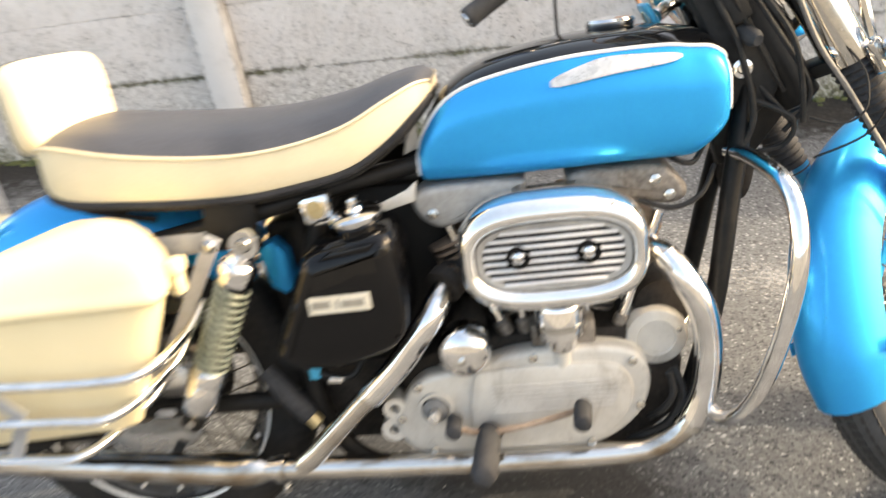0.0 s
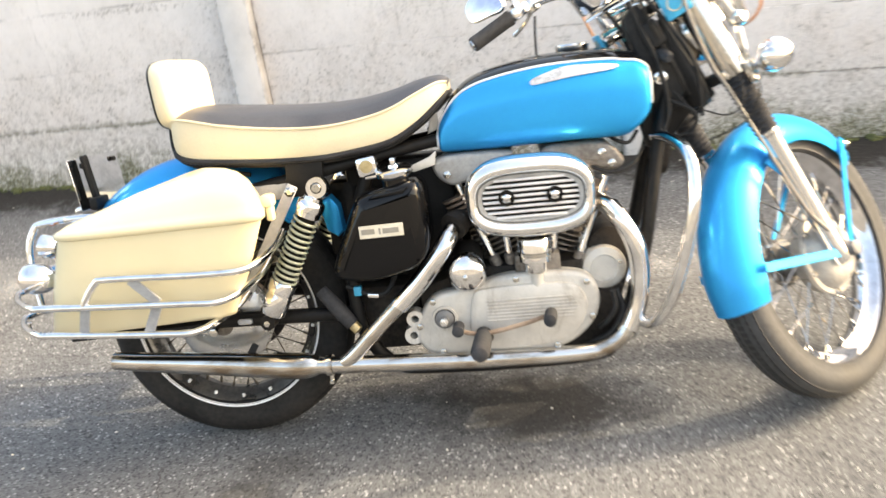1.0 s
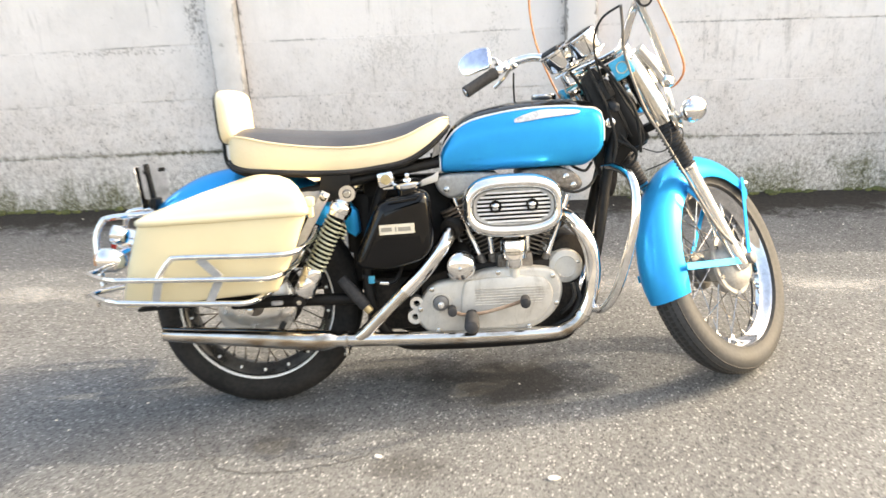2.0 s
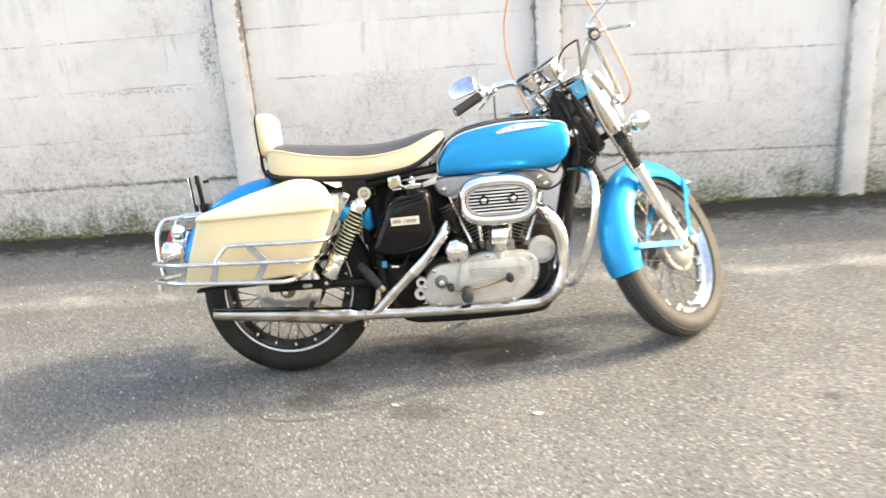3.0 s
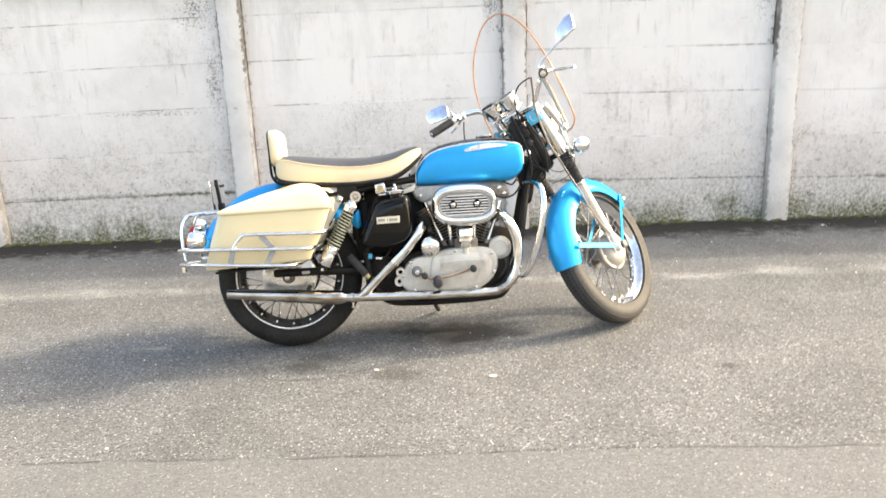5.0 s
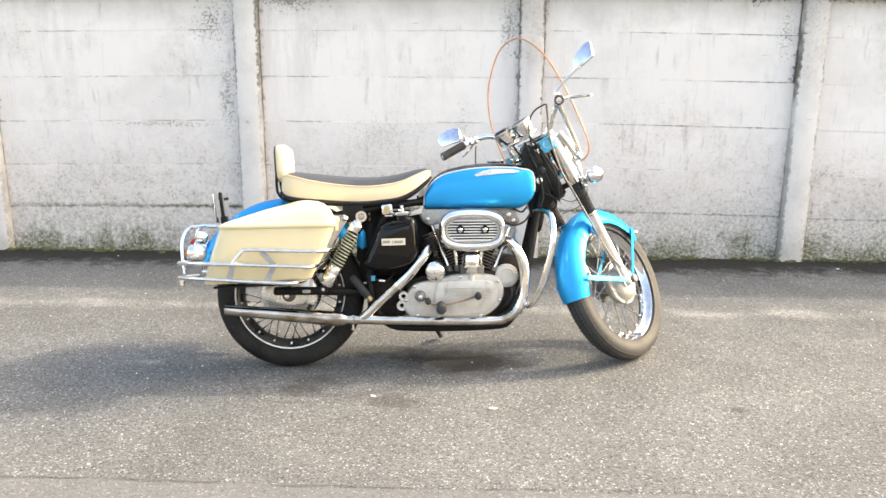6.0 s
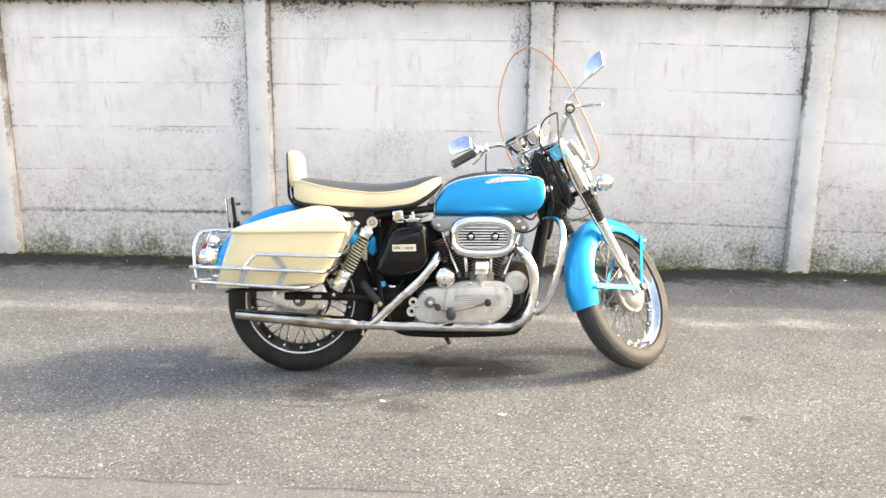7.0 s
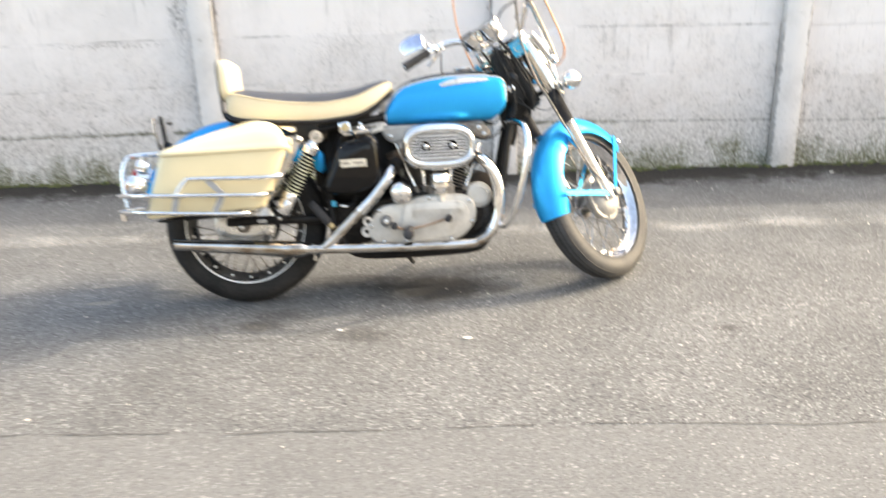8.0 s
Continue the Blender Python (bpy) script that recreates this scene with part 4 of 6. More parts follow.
fork_part("drive_cable", tube([(-0.045, 0.047, 0.17), (-0.05, 0.03, 0.08), (-0.06, 0.0, -0.03), (-0.07, -0.03, -0.12)], 0.0045, 8), M_CABLE, "black instrument cable")
# handlebar, turned a little in its clamps
BAR = pose(0, 0, 0.0, 2.6, 0, 0)
half = [(-0.178, 0.320, 0.256), (-0.115, 0.286, 0.260), (-0.062, 0.256, 0.263), (-0.012, 0.222, 0.260), (0.018, 0.182, 0.243), (0.022, 0.142, 0.210), (0.012, 0.105, 0.168), (0.0, 0.07, 0.150)]
bar_pts = [(n - 0.02 * y, -y, u - 0.035 * y) for n, y, u in half] + [(n, y, u) for n, y, u in reversed(half)]
bar = fork_part("handlebar", tube(bar_pts, 0.0125, 12, 7), M_CHROME, "chrome handlebar with rubber grips")
bar.matrix_basis = FORK @ BAR
for s in (-1, 1):
    drop = Vector((-0.006, 0, -0.010)) if s < 0 else Vector((0, 0, 0))
    a, b = Vector((-0.180, 0.3215 * s, 0.2565)) + drop, Vector((-0.082, 0.268 * s, 0.263)) + drop
    d = (b - a).normalized()
    prof = [(0.010, -0.002), (0.0175, 0.0), (0.0185, 0.006)]
    L = (b - a).length
    for k in range(12):
        prof += [(0.0180, 0.012 + k * (L - 0.024) / 12), (0.0176, 0.0165 + k * (L - 0.024) / 12)]
    prof += [(0.019, L - 0.008), (0.019, L)]
    grip = part("grip", lathe(prof, 20, aim(a, d)), M_RUBBER, bar, "ribbed black rubber grip")
    part("grip_end", lathe([(0.001, -0.006), (0.012, -0.004), (0.013, 0.002)], 18, aim(a, d)), M_CHROME, grip)
    part("lever_perch", rbox(0.034, 0.045, 0.03, 0.007, Matrix.Translation(b + d * 0.024) @ d.to_track_quat("Y", "Z").to_matrix().to_4x4()), M_CHROME, bar)
    part("switch_pod", rbox(0.03, 0.03, 0.034, 0.006, Matrix.Translation(b + d * 0.058 + Vector((0.0, 0, -0.006))) @ d.to_track_quat("Y", "Z").to_matrix().to_4x4()), M_DULL, bar)
    p0 = b + d * 0.025 + Vector((0.024, 0, -0.006))
    part("lever", tube([(*p0, 0.006), (*(p0 + Vector((0.030, 0.020 * s, -0.010))), 0.0068), (*(p0 + Vector((0.040, 0.062 * s, -0.026))), 0.0055), (*(p0 + Vector((0.032, 0.104 * s, -0.038))), 0.0060)], 0.005, 8), M_CHROME, bar, "chrome hand lever")
    base = b + d * 0.022 + Vector((0, 0, 0.013))
    tip = Vector((0.050, -0.385, 0.350)) if s < 0 else Vector((-0.080, 0.275, 0.312))
    part("mirror_stalk", tube([base, base + Vector((0.004, 0.003 * s, 0.022)), tip], 0.0042, 8), M_CHROME, bar, "thin chrome mirror stalk")
    part("stalk_clamp", rbox(0.02, 0.02, 0.02, 0.005, Matrix.Translation(base)), M_CHROME, bar)
    hn = Vector((-0.86, -0.12, 0.48)).normalized() if s < 0 else Vector((-0.78, -0.22, 0.55)).normalized()
    centre = Vector((0.045, -0.367, 0.363)) if s < 0 else Vector((-0.098, 0.300, 0.324))
    along = Vector((0.373, -0.801, 0.469)) if s < 0 else Vector((0.136, -0.971, -0.196))
    mm = Matrix((along, hn, along.cross(hn))).transposed().to_4x4()
    mm.translation = centre
    if s < 0:
        outl = [(0.060, -0.015), (0.042, 0.018), (0.024, 0.040), (0.007, 0.035), (-0.053, 0.016), (-0.046, -0.012), (-0.020, -0.031), (0.029, -0.033)]
    else:
        outl = [(-0.062, 0.002), (-0.048, -0.023), (-0.006, -0.035), (0.036, -0.033), (0.052, -0.015), (0.054, 0.030), (0.013, 0.037), (-0.039, 0.038)]
    shell = plate(outl, -0.008, 0.003, 0.003, 4)
    shell.transform(mm)
    head = part("mirror", shell, M_CHROME, bar, "small chrome handlebar mirror")
    face = plate([(x * 0.93, z * 0.90) for x, z in outl], 0.0032, 0.0046, 0.0004, 4)
    face.transform(mm)
    part("mirror_glass", face, M_MIRROR, head, "pale blue mirror glass")
# cables
fork_part("brake_cable", tube([(-0.06, -0.20, 0.25), (-0.05, -0.17, 0.20), (-0.04, -0.13, 0.13), (-0.036, -0.102, -0.02), (-0.028, -0.102, -0.12), (-0.020, -0.102, -0.25), (-0.013, -0.106, -0.42), (0.015, -0.108, -0.50)], 0.0042, 8), M_CABLE_GREY, "grey brake cable")
fork_part("loom", tube([(-0.10, -0.22, 0.25), (-0.125, -0.17, 0.245), (-0.115, -0.11, 0.20), (-0.07, -0.05, 0.10), (-0.05, -0.03, -0.08)], 0.0032, 8), M_CABLE)
fork_part("clutch_cable", tube([(-0.05, 0.22, 0.245), (-0.085, 0.225, 0.20), (-0.135, 0.225, 0.13), (-0.18, 0.20, 0.05), (-0.16, 0.10, -0.06)], 0.0030, 8), M_CABLE)
for pts in (((0.0, -0.115, -0.07), (-0.012, -0.125, -0.11), (-0.035, -0.115, -0.15), (-0.062, -0.09, -0.150), (-0.075, -0.06, -0.12)), ((0.035, -0.12, -0.10), (0.012, -0.142, -0.135), (-0.012, -0.130, -0.165), (-0.045, -0.100, -0.185), (-0.085, -0.04, -0.18))):
    fork_part("wire", tube(pts, 0.0018, 5), M_CABLE)
# turn lamps on the fork
for s in (-1, 1):
    at = Vector((0.063, 0.171 * s, -0.101))
    ind = fork_part("turn_lamp", lathe([(0.002, -0.038), (0.016, -0.036), (0.028, -0.024), (0.034, -0.004), (0.035, 0.012), (0.032, 0.016)], 28, aim(at, (1, 0, 0))), M_CHROME, "round chrome turn lamp")
    part("lens", lathe([(0.001, 0.026), (0.018, 0.024), (0.031, 0.016), (0.031, 0.012)], 28, aim(at, (1, 0, 0))), M_AMBER, ind, "amber lens")
    part("stem", tube([(LEG_N, 0.12 * s, -0.105), (at.x, at.y - 0.03 * s, at.z)], 0.008, 8), M_CHROME, ind)
    part("stem_clamp", rbox(0.03, 0.02, 0.05, 0.005, pose(LEG_N, 0.128 * s, -0.105)), M_DULL, ind)
# windscreen: a clear bowed sheet with an orange edge, on two chrome stays
SCREEN = [(-0.085, -0.030), (-0.135, -0.022), (-0.178, 0.005), (-0.197, 0.055), (-0.205, 0.16), (-0.195, 0.32), (-0.15, 0.462), (-0.07, 0.562), (0.005, 0.586), (0.08, 0.562), (0.165, 0.462), (0.213, 0.32), (0.224, 0.16), (0.214, 0.055), (0.19, 0.005), (0.135, -0.022), (0.085, -0.030)]


def bow(y, u):
    return 0.165 - 1.7 * y * y + 0.12 * u


arch = [tuple(q) for q in curve_points(SCREEN, 5)]
rings = []
for f in np.linspace(1.0, 0.0, 9):
    rings.append([(bow(y * f, 0.28 + (u - 0.28) * f), y * f, 0.28 + (u - 0.28) * f) for y, u in arch])
screen_bm = loft(rings, closed=True, caps=False)
screen = fork_part("windscreen", screen_bm, M_SCREEN, "clear acrylic windscreen with orange edging")
screen.visible_shadow = False
part("edging", tube([(bow(y, u), y, u) for y, u in arch], 0.0034, 8, 0), M_ORANGE, screen, "faded orange edge trim")
for s in (-1, 1):
    top = [(0.035, -0.19, 0.15), (-0.012, -0.222, 0.247)] if s < 0 else [(0.045, 0.138, 0.11), (0.018, 0.118, 0.172)]
    part("stay", tube([(0.085, 0.142 * s, -0.012), (0.07, (0.160 if s < 0 else 0.145) * s, 0.05)] + top, 0.0105, 12), M_CHROME, screen, "thick chrome windscreen stay")
    part("stay_knob", lathe([(0.004, -0.014), (0.019, -0.011), (0.022, 0.0), (0.019, 0.011), (0.004, 0.016)], 20, aim((0.078, 0.140 * s, 0.002), (0.1, s, 0))), M_CHROME, screen)
    part("stay_plate", tube([(0.078, 0.128 * s, -0.005), (0.06, 0.130 * s, 0.06), (0.04, 0.128 * s, 0.125)], 0.015, 12), M_CHROME, screen)
    part("stay_arm", tube([(0.078, 0.130 * s, 0.0), (0.060, 0.124 * s, -0.06), (0.045, 0.118 * s, -0.115)], 0.008, 8), M_DULL, screen)

# ----- frame -----
part("steering_head", joined(lathe([(0.028, -0.11), (0.036, -0.105), (0.036, 0.085), (0.03, 0.095)], 24, aim((1.105, 0, 0.80), Vector((-math.sin(radians(28)), 0, math.cos(radians(28)))))),
                             plate([(1.105, 0.87), (1.02, 0.845), (1.00, 0.76), (1.035, 0.62), (1.085, 0.63), (1.145, 0.705), (1.135, 0.74)], -0.022, 0.022, 0.008)), M_FRAME, bike, "black steering head gusset")
part("head_bolt", lathe([(0.006, -0.006), (0.014, -0.005), (0.014, 0.004), (0.008, 0.006), (0.006, 0.004)], 18, aim((1.060, -0.056, 0.770), (0, -1, 0))), M_CHROME, bike, "bright bolt on the steering head")
part("head_bolt", lathe([(0.003, -0.004), (0.007, -0.003), (0.007, 0.003)], 12, aim((1.063, -0.032, 0.70), (0, -1, 0))), M_CHROME, bike)
for s in (-1, 1):
    part("downtube", tube([(1.075, 0.028 * s, 0.74), (1.04, 0.06 * s, 0.58), (1.008, 0.085 * s, 0.42), (0.965, 0.09 * s, 0.27), (0.93, 0.09 * s, 0.195), (0.86, 0.09 * s, 0.168), (0.55, 0.09 * s, 0.165), (0.42, 0.10 * s, 0.19), (0.36, 0.11 * s, 0.30), (0.36, 0.10 * s, 0.45), (0.40, 0.08 * s, 0.60), (0.45, 0.05 * s, 0.68)], 0.016, 10), M_FRAME, bike, "black frame tube")
    part("seat_rail", tube([(0.60, 0.06 * s, 0.69), (0.45, 0.09 * s, 0.67), (0.30, 0.115 * s, 0.645), (0.18, 0.115 * s, 0.625), (0.05, 0.105 * s, 0.60)], 0.014, 10), M_FRAME, bike)
    part("swingarm", tube([(0.37, 0.10 * s, 0.315), (0.20, 0.112 * s, 0.322), (0.05, 0.114 * s, 0.325), (-0.03, 0.114 * s, 0.325)], 0.017, 10), M_FRAME, bike)
    part("axle_plate", plate([(-0.035, 0.312), (0.05, 0.310), (0.16, 0.308), (0.16, 0.338), (-0.035, 0.338)], (0.118 if s > 0 else -0.126), (0.126 if s > 0 else -0.118), 0.003), M_FRAME, bike)
part("axle_adjuster", rbox(0.034, 0.006, 0.013, 0.005, pose(0.098, -0.133, 0.324)), M_STRAP, bike, "dull steel axle adjuster")
part("backbone", tube([(1.07, 0, 0.80), (0.90, 0, 0.745), (0.72, 0, 0.70), (0.55, 0, 0.69)], 0.022, 10), M_FRAME, bike)
part("seat_mount", plate([(0.24, 0.60), (0.325, 0.60), (0.33, 0.69), (0.25, 0.695)], -0.14, -0.132, 0.003), M_FRAME, bike, "dark steel plate under the seat")
part("fender_strut", rbox(0.24, 0.012, 0.036, 0.004, pose(0.17, -0.125, 0.612, 0, -3, 0)), M_BRACKET, bike, "dull steel fender strut")

# clutter behind the steering head: shroud, coil, looms
shroud = part("head_shroud", plate([(0.992, 0.895), (1.02, 0.925), (1.056, 0.885), (1.092, 0.81), (1.118, 0.752), (1.106, 0.712), (1.06, 0.692), (1.04, 0.76), (1.004, 0.855)], -0.040, 0.015, 0.008, 2), M_CABLE, bike, "black rubber shroud behind the steering head")
coil_box = part("ignition_coil", rbox(0.036, 0.036, 0.06, 0.010, pose(1.05, -0.045, 0.862, 0, -28, 0)), M_CABLE, bike, "black ignition coil behind the steering head")
part("coil_cap", lathe([(0.010, -0.02), (0.013, -0.018), (0.013, 0.01), (0.008, 0.02)], 14, aim((1.070, -0.060, 0.815), (0.3, -0.8, -0.3))), M_RUBBER, coil_box)
for k, pts in enumerate((((1.00, -0.05, 0.93), (1.03, -0.062, 0.86), (1.055, -0.062, 0.80), (1.075, -0.06, 0.70), (1.05, -0.05, 0.63)), ((1.06, -0.05, 0.90), (1.105, -0.066, 0.82), (1.145, -0.068, 0.75), (1.15, -0.06, 0.71), (1.12, -0.05, 0.67)))):
    part("wiring_loom", tube(pts, (0.005, 0.004)[k], 8), M_CABLE, bike, "black taped wiring loom")

# ----- tank -----
TANK = [  # x, half width, bottom, crown
    (0.577, 0.070, 0.668, 0.700), (0.580, 0.084, 0.660, 0.720), (0.590, 0.092, 0.656, 0.745), (0.620, 0.102, 0.655, 0.788), (0.66, 0.112, 0.655, 0.815), (0.72, 0.122, 0.655, 0.832), (0.80, 0.131, 0.656, 0.844),
    (0.88, 0.134, 0.657, 0.847), (0.946, 0.133, 0.656, 0.845), (0.979, 0.131, 0.657, 0.839), (1.004, 0.129, 0.672, 0.833), (1.020, 0.125, 0.688, 0.821), (1.028, 0.116, 0.700, 0.809), (1.031, 0.100, 0.714, 0.796)]


def tank_section(x, hw, z0, z1, lo, hi, n):
    """The section's outline from angle lo to hi (degrees from straight down on the right side, up over the top)."""
    out = []
    cz, hh = (z0 + z1) / 2, (z1 - z0) / 2
    for k in range(n):
        a = radians(lo + (hi - lo) * k / (n - 1))
        c, s = -math.cos(a), -math.sin(a)
        e = 4.5 if c < 0 else 2.6
        out.append((x, hw * math.copysign(abs(s) ** (2 / e), s), cz + hh * math.copysign(abs(c) ** (2 / e), c)))
    return out


stations = curve_points(TANK, 4)
EDGE = 133
tank_bm = loft([tank_section(*q, -EDGE, EDGE, 40) for q in stations], closed=False)
tank = part("tank", tank_bm, M_BLUE, bike, "glossy bright blue teardrop fuel tank", sharp=60)
top_bm = loft([tank_section(*q, EDGE, 360 - EDGE, 12) for q in stations], closed=False)
part("tank_top", top_bm, M_BLACK, tank, "black panel along the tank top", sharp=60)
line = [tank_section(*q, EDGE, 180, 2)[0] for q in stations]
for s in (1, -1):
    pts = [(x, y * s, z + 0.0006) for x, y, z in line[1:-1]]
    part("pinstripe", tube(pts, 0.0032, 8, 0), M_WHITE, tank, "thin white pinstripe")
    for q in (stations[2], stations[-2]):
        down = [(x + (0.001 if x > 0.8 else -0.001), (y - 0.001) * s, z) for x, y, z in tank_section(*q, 62, EDGE, 12)]
        part("pinstripe", tube(down, 0.0032, 8, 0), M_WHITE, tank, "thin white pinstripe")
cap_m = aim((0.884, 0.006, 0.848), (0, 0, 1))
part("filler_cap", lathe([(0.02, -0.01), (0.030, -0.006), (0.036, 0.0), (0.037, 0.008), (0.034, 0.012), (0.012, 0.015), (0.001, 0.0155)], 32, cap_m), M_CHROME, tank, "round chrome filler cap")


def badge(s):
    """A raised bright badge that follows the flank of the tank."""
    outline = [(0.783, 0.789), (0.790, 0.798), (0.832, 0.811), (0.872, 0.817), (0.950, 0.812), (0.966, 0.806), (0.948, 0.800), (0.87, 0.794), (0.795, 0.785)]
    pts = curve_points(outline, 4, True)

    def flank(x, z):
        xs = [q[0] for q in stations]
        hw, z0, z1 = (float(np.interp(x, xs, [q[i] for q in stations])) for i in (1, 2, 3))
        cz, hh = (z0 + z1) / 2, (z1 - z0) / 2
        t = min(max((z - cz) / hh, 0), 0.999)
        return -hw * (1 - t ** 2.6) ** (1 / 2.6)
    cx, cz = 0.875, 0.802
    rings = []
    for f, out in ((1.0, 0.0005), (0.97, 0.004), (0.75, 0.0048), (0.4, 0.005), (0.02, 0.005)):
        rings.append([(cx + (p[0] - cx) * f, (flank(cx + (p[0] - cx) * f, cz + (p[1] - cz) * f) - out) * s, cz + (p[1] - cz) * f) for p in pts])
    return loft(rings)


for s in (1, -1):
    part("tank_badge", badge(s), M_BADGE, tank, "bright metal badge on the tank side")

# ----- seat and backrest -----
SEAT = [  # x, half width, bottom, edge, crown
    (0.004, 0.125, 0.722, 0.772, 0.785), (0.016, 0.140, 0.708, 0.787, 0.804), (0.05, 0.148, 0.697, 0.785, 0.810), (0.12, 0.151, 0.689, 0.768, 0.803), (0.22, 0.151, 0.681, 0.752, 0.794), (0.32, 0.148, 0.678, 0.744, 0.788), (0.40, 0.140, 0.684, 0.748, 0.790),
    (0.48, 0.128, 0.697, 0.764, 0.802), (0.54, 0.112, 0.728, 0.790, 0.818), (0.585, 0.09, 0.765, 0.808, 0.824), (0.605, 0.06, 0.785, 0.808, 0.815)]
seat_rows = curve_points(SEAT, 4)


def seat_side(q):
    x, hw, b, e, c = q
    return [(x, -hw * 0.955, b + 0.004), (x, -hw * 0.995, b + 0.25 * (e - b)), (x, -hw, b + 0.6 * (e - b)), (x, -hw * 0.985, e), (x, hw * 0.985, e), (x, hw, b + 0.6 * (e - b)), (x, hw * 0.995, b + 0.25 * (e - b)), (x, hw * 0.955, b + 0.004)]


def seat_top(q):
    x, hw, b, e, c = q
    out = []
    for k in range(13):
        u = -1 + k / 6
        out.append((x, hw * 0.99 * u, e + 0.001 + (c - e) * (1 - abs(u) ** 2.4) ** 0.6))
    return out


seat = part("seat", loft([seat_side(q) for q in seat_rows]), M_CREAM_VINYL, bike, "cream and black vinyl long seat", sharp=50)
top = loft([seat_top(q) + [(q[0], 0.5 * q[1], q[3] - 0.01), (q[0], -0.5 * q[1], q[3] - 0.01)] for q in seat_rows])
part("seat_cover", top, M_VINYL, seat, "black vinyl seat top", sharp=60)
for s in (-1, 1):
    part("piping", tube([(q[0], q[1] * 0.992 * s, q[3] + 0.001) for q in seat_rows], 0.0028, 6, 0), M_CREAM_VINYL, seat, "cream piping")
    part("base_trim", tube([(q[0], q[1] * 0.965 * s, q[2] + 0.001) for q in seat_rows], 0.0065, 8, 0), M_PIPING, seat, "black trim round the seat base")
part("base_trim", tube([(0.004, -0.12, 0.723), (-0.008, -0.07, 0.718), (-0.008, 0.07, 0.718), (0.004, 0.12, 0.723)], 0.0065, 8), M_PIPING, seat)
part("seat_pan", loft([[(q[0], -q[1] * 0.93, q[2] + 0.004), (q[0], q[1] * 0.93, q[2] + 0.004), (q[0], q[1] * 0.9, q[2] - 0.012), (q[0], -q[1] * 0.9, q[2] - 0.012)] for q in seat_rows]), M_FRAME, seat)

PAD = pose(-0.010, -0.018, 0.843, 0, -3, 0)


def pad_ring(x, s, e=4.5):
    return [(x, y * s, z * s) for _, y, z in superring(0, 0, 0.128, 0.074, e, 40)]


pad = part("backrest", loft([pad_ring(x, s) for x, s in ((-0.008, 0.96), (-0.004, 0.99), (0.004, 1.0), (0.018, 1.0), (0.028, 0.97), (0.036, 0.88), (0.041, 0.65), (0.043, 0.3))]), M_CREAM_VINYL, bike, "padded cream backrest with black back", m=PAD, sharp=60)
part("back_shell", loft([pad_ring(x, s) for x, s in ((-0.013, 0.90), (-0.012, 0.95), (-0.009, 0.97), (-0.007, 0.95))]), M_PIPING, pad, "black backrest shell")
part("backrest_piping", tube([(-0.007, y * 0.97, z * 0.97) for _, y, z in superring(0, 0, 0.128, 0.074, 4.5, 40)], 0.0028, 6, 0, True), M_PIPING, pad)
for s in (-1, 1):
    part("backrest_stay", tube([(-0.026, 0.04 * s, 0.86), (-0.028, 0.05 * s, 0.78), (-0.014, 0.08 * s, 0.715), (0.04, 0.112 * s, 0.685), (0.16, 0.115 * s, 0.655)], 0.0055, 8), M_FRAME, bike, "black backrest stay")


# ----- saddlebags -----
def bag_ring(x0, x1, y0, y1, z0, z1, e=6.5, n=44):
    """A rounded rectangle whose height follows its length: z0 at the rear, z1 at the front."""
    out = []
    for k in range(n):
        a = 2 * math.pi * k / n
        c, s = math.cos(a), math.sin(a)
        u = math.copysign(abs(c) ** (2 / e), c)
        w = math.copysign(abs(s) ** (2 / e), s)
        t = (u + 1) / 2
        out.append((x0 + (x1 - x0) * t - 0.06 * t * (w + 1) / 2, y0 + (y1 - y0) * (w + 1) / 2, z0 + (z1 - z0) * t))
    return out


def saddlebag(s):
    def f(bm):
        return flipped(bm) if s > 0 else bm
    body = loft([bag_ring(-0.260, 0.135, -0.268, -0.150, 0.368, 0.385), bag_ring(-0.273, 0.146, -0.283, -0.142, 0.366, 0.387), bag_ring(-0.276, 0.150, -0.290, -0.140, 0.376, 0.396), bag_ring(-0.250, 0.195, -0.300, -0.138, 0.47, 0.482),
                 bag_ring(-0.214, 0.236, -0.308, -0.136, 0.575, 0.582), bag_ring(-0.213, 0.236, -0.308, -0.136, 0.579, 0.586)])
    bag = part("saddlebag", f(body), M_CREAM, bike, "glossy cream hard saddlebag with chrome guard rails", sharp=50)
    lid = loft([bag_ring(-0.210, 0.240, -0.311, -0.133, 0.577, 0.584), bag_ring(-0.216, 0.246, -0.316, -0.128, 0.581, 0.588), bag_ring(-0.216, 0.246, -0.316, -0.128, 0.590, 0.598), bag_ring(-0.210, 0.242, -0.311, -0.133, 0.595, 0.606), bag_ring(-0.205, 0.238, -0.306, -0.136, 0.597, 0.622),
                 bag_ring(-0.195, 0.222, -0.298, -0.140, 0.604, 0.655, 5.0), bag_ring(-0.165, 0.202, -0.284, -0.150, 0.614, 0.674, 4.5), bag_ring(-0.11, 0.175, -0.262, -0.168, 0.632, 0.685, 4.0), bag_ring(-0.05, 0.14, -0.235, -0.19, 0.652, 0.689, 3.5)])
    part("lid", f(lid), M_CREAM, bag, "domed cream lid", sharp=60)
    part("latch", f(joined(rbox(0.026, 0.036, 0.026, 0.007, pose(0.226, -0.225, 0.612)), rbox(0.014, 0.024, 0.03, 0.004, pose(0.228, -0.225, 0.585)))), M_CREAM, bag)
    part("bottom_plate", f(rbox(0.30, 0.10, 0.008, 0.002, pose(-0.09, -0.215, 0.359, 0, -2, 0))), M_FRAME, bag)
    return bag


for s in (-1, 1):
    saddlebag(s)


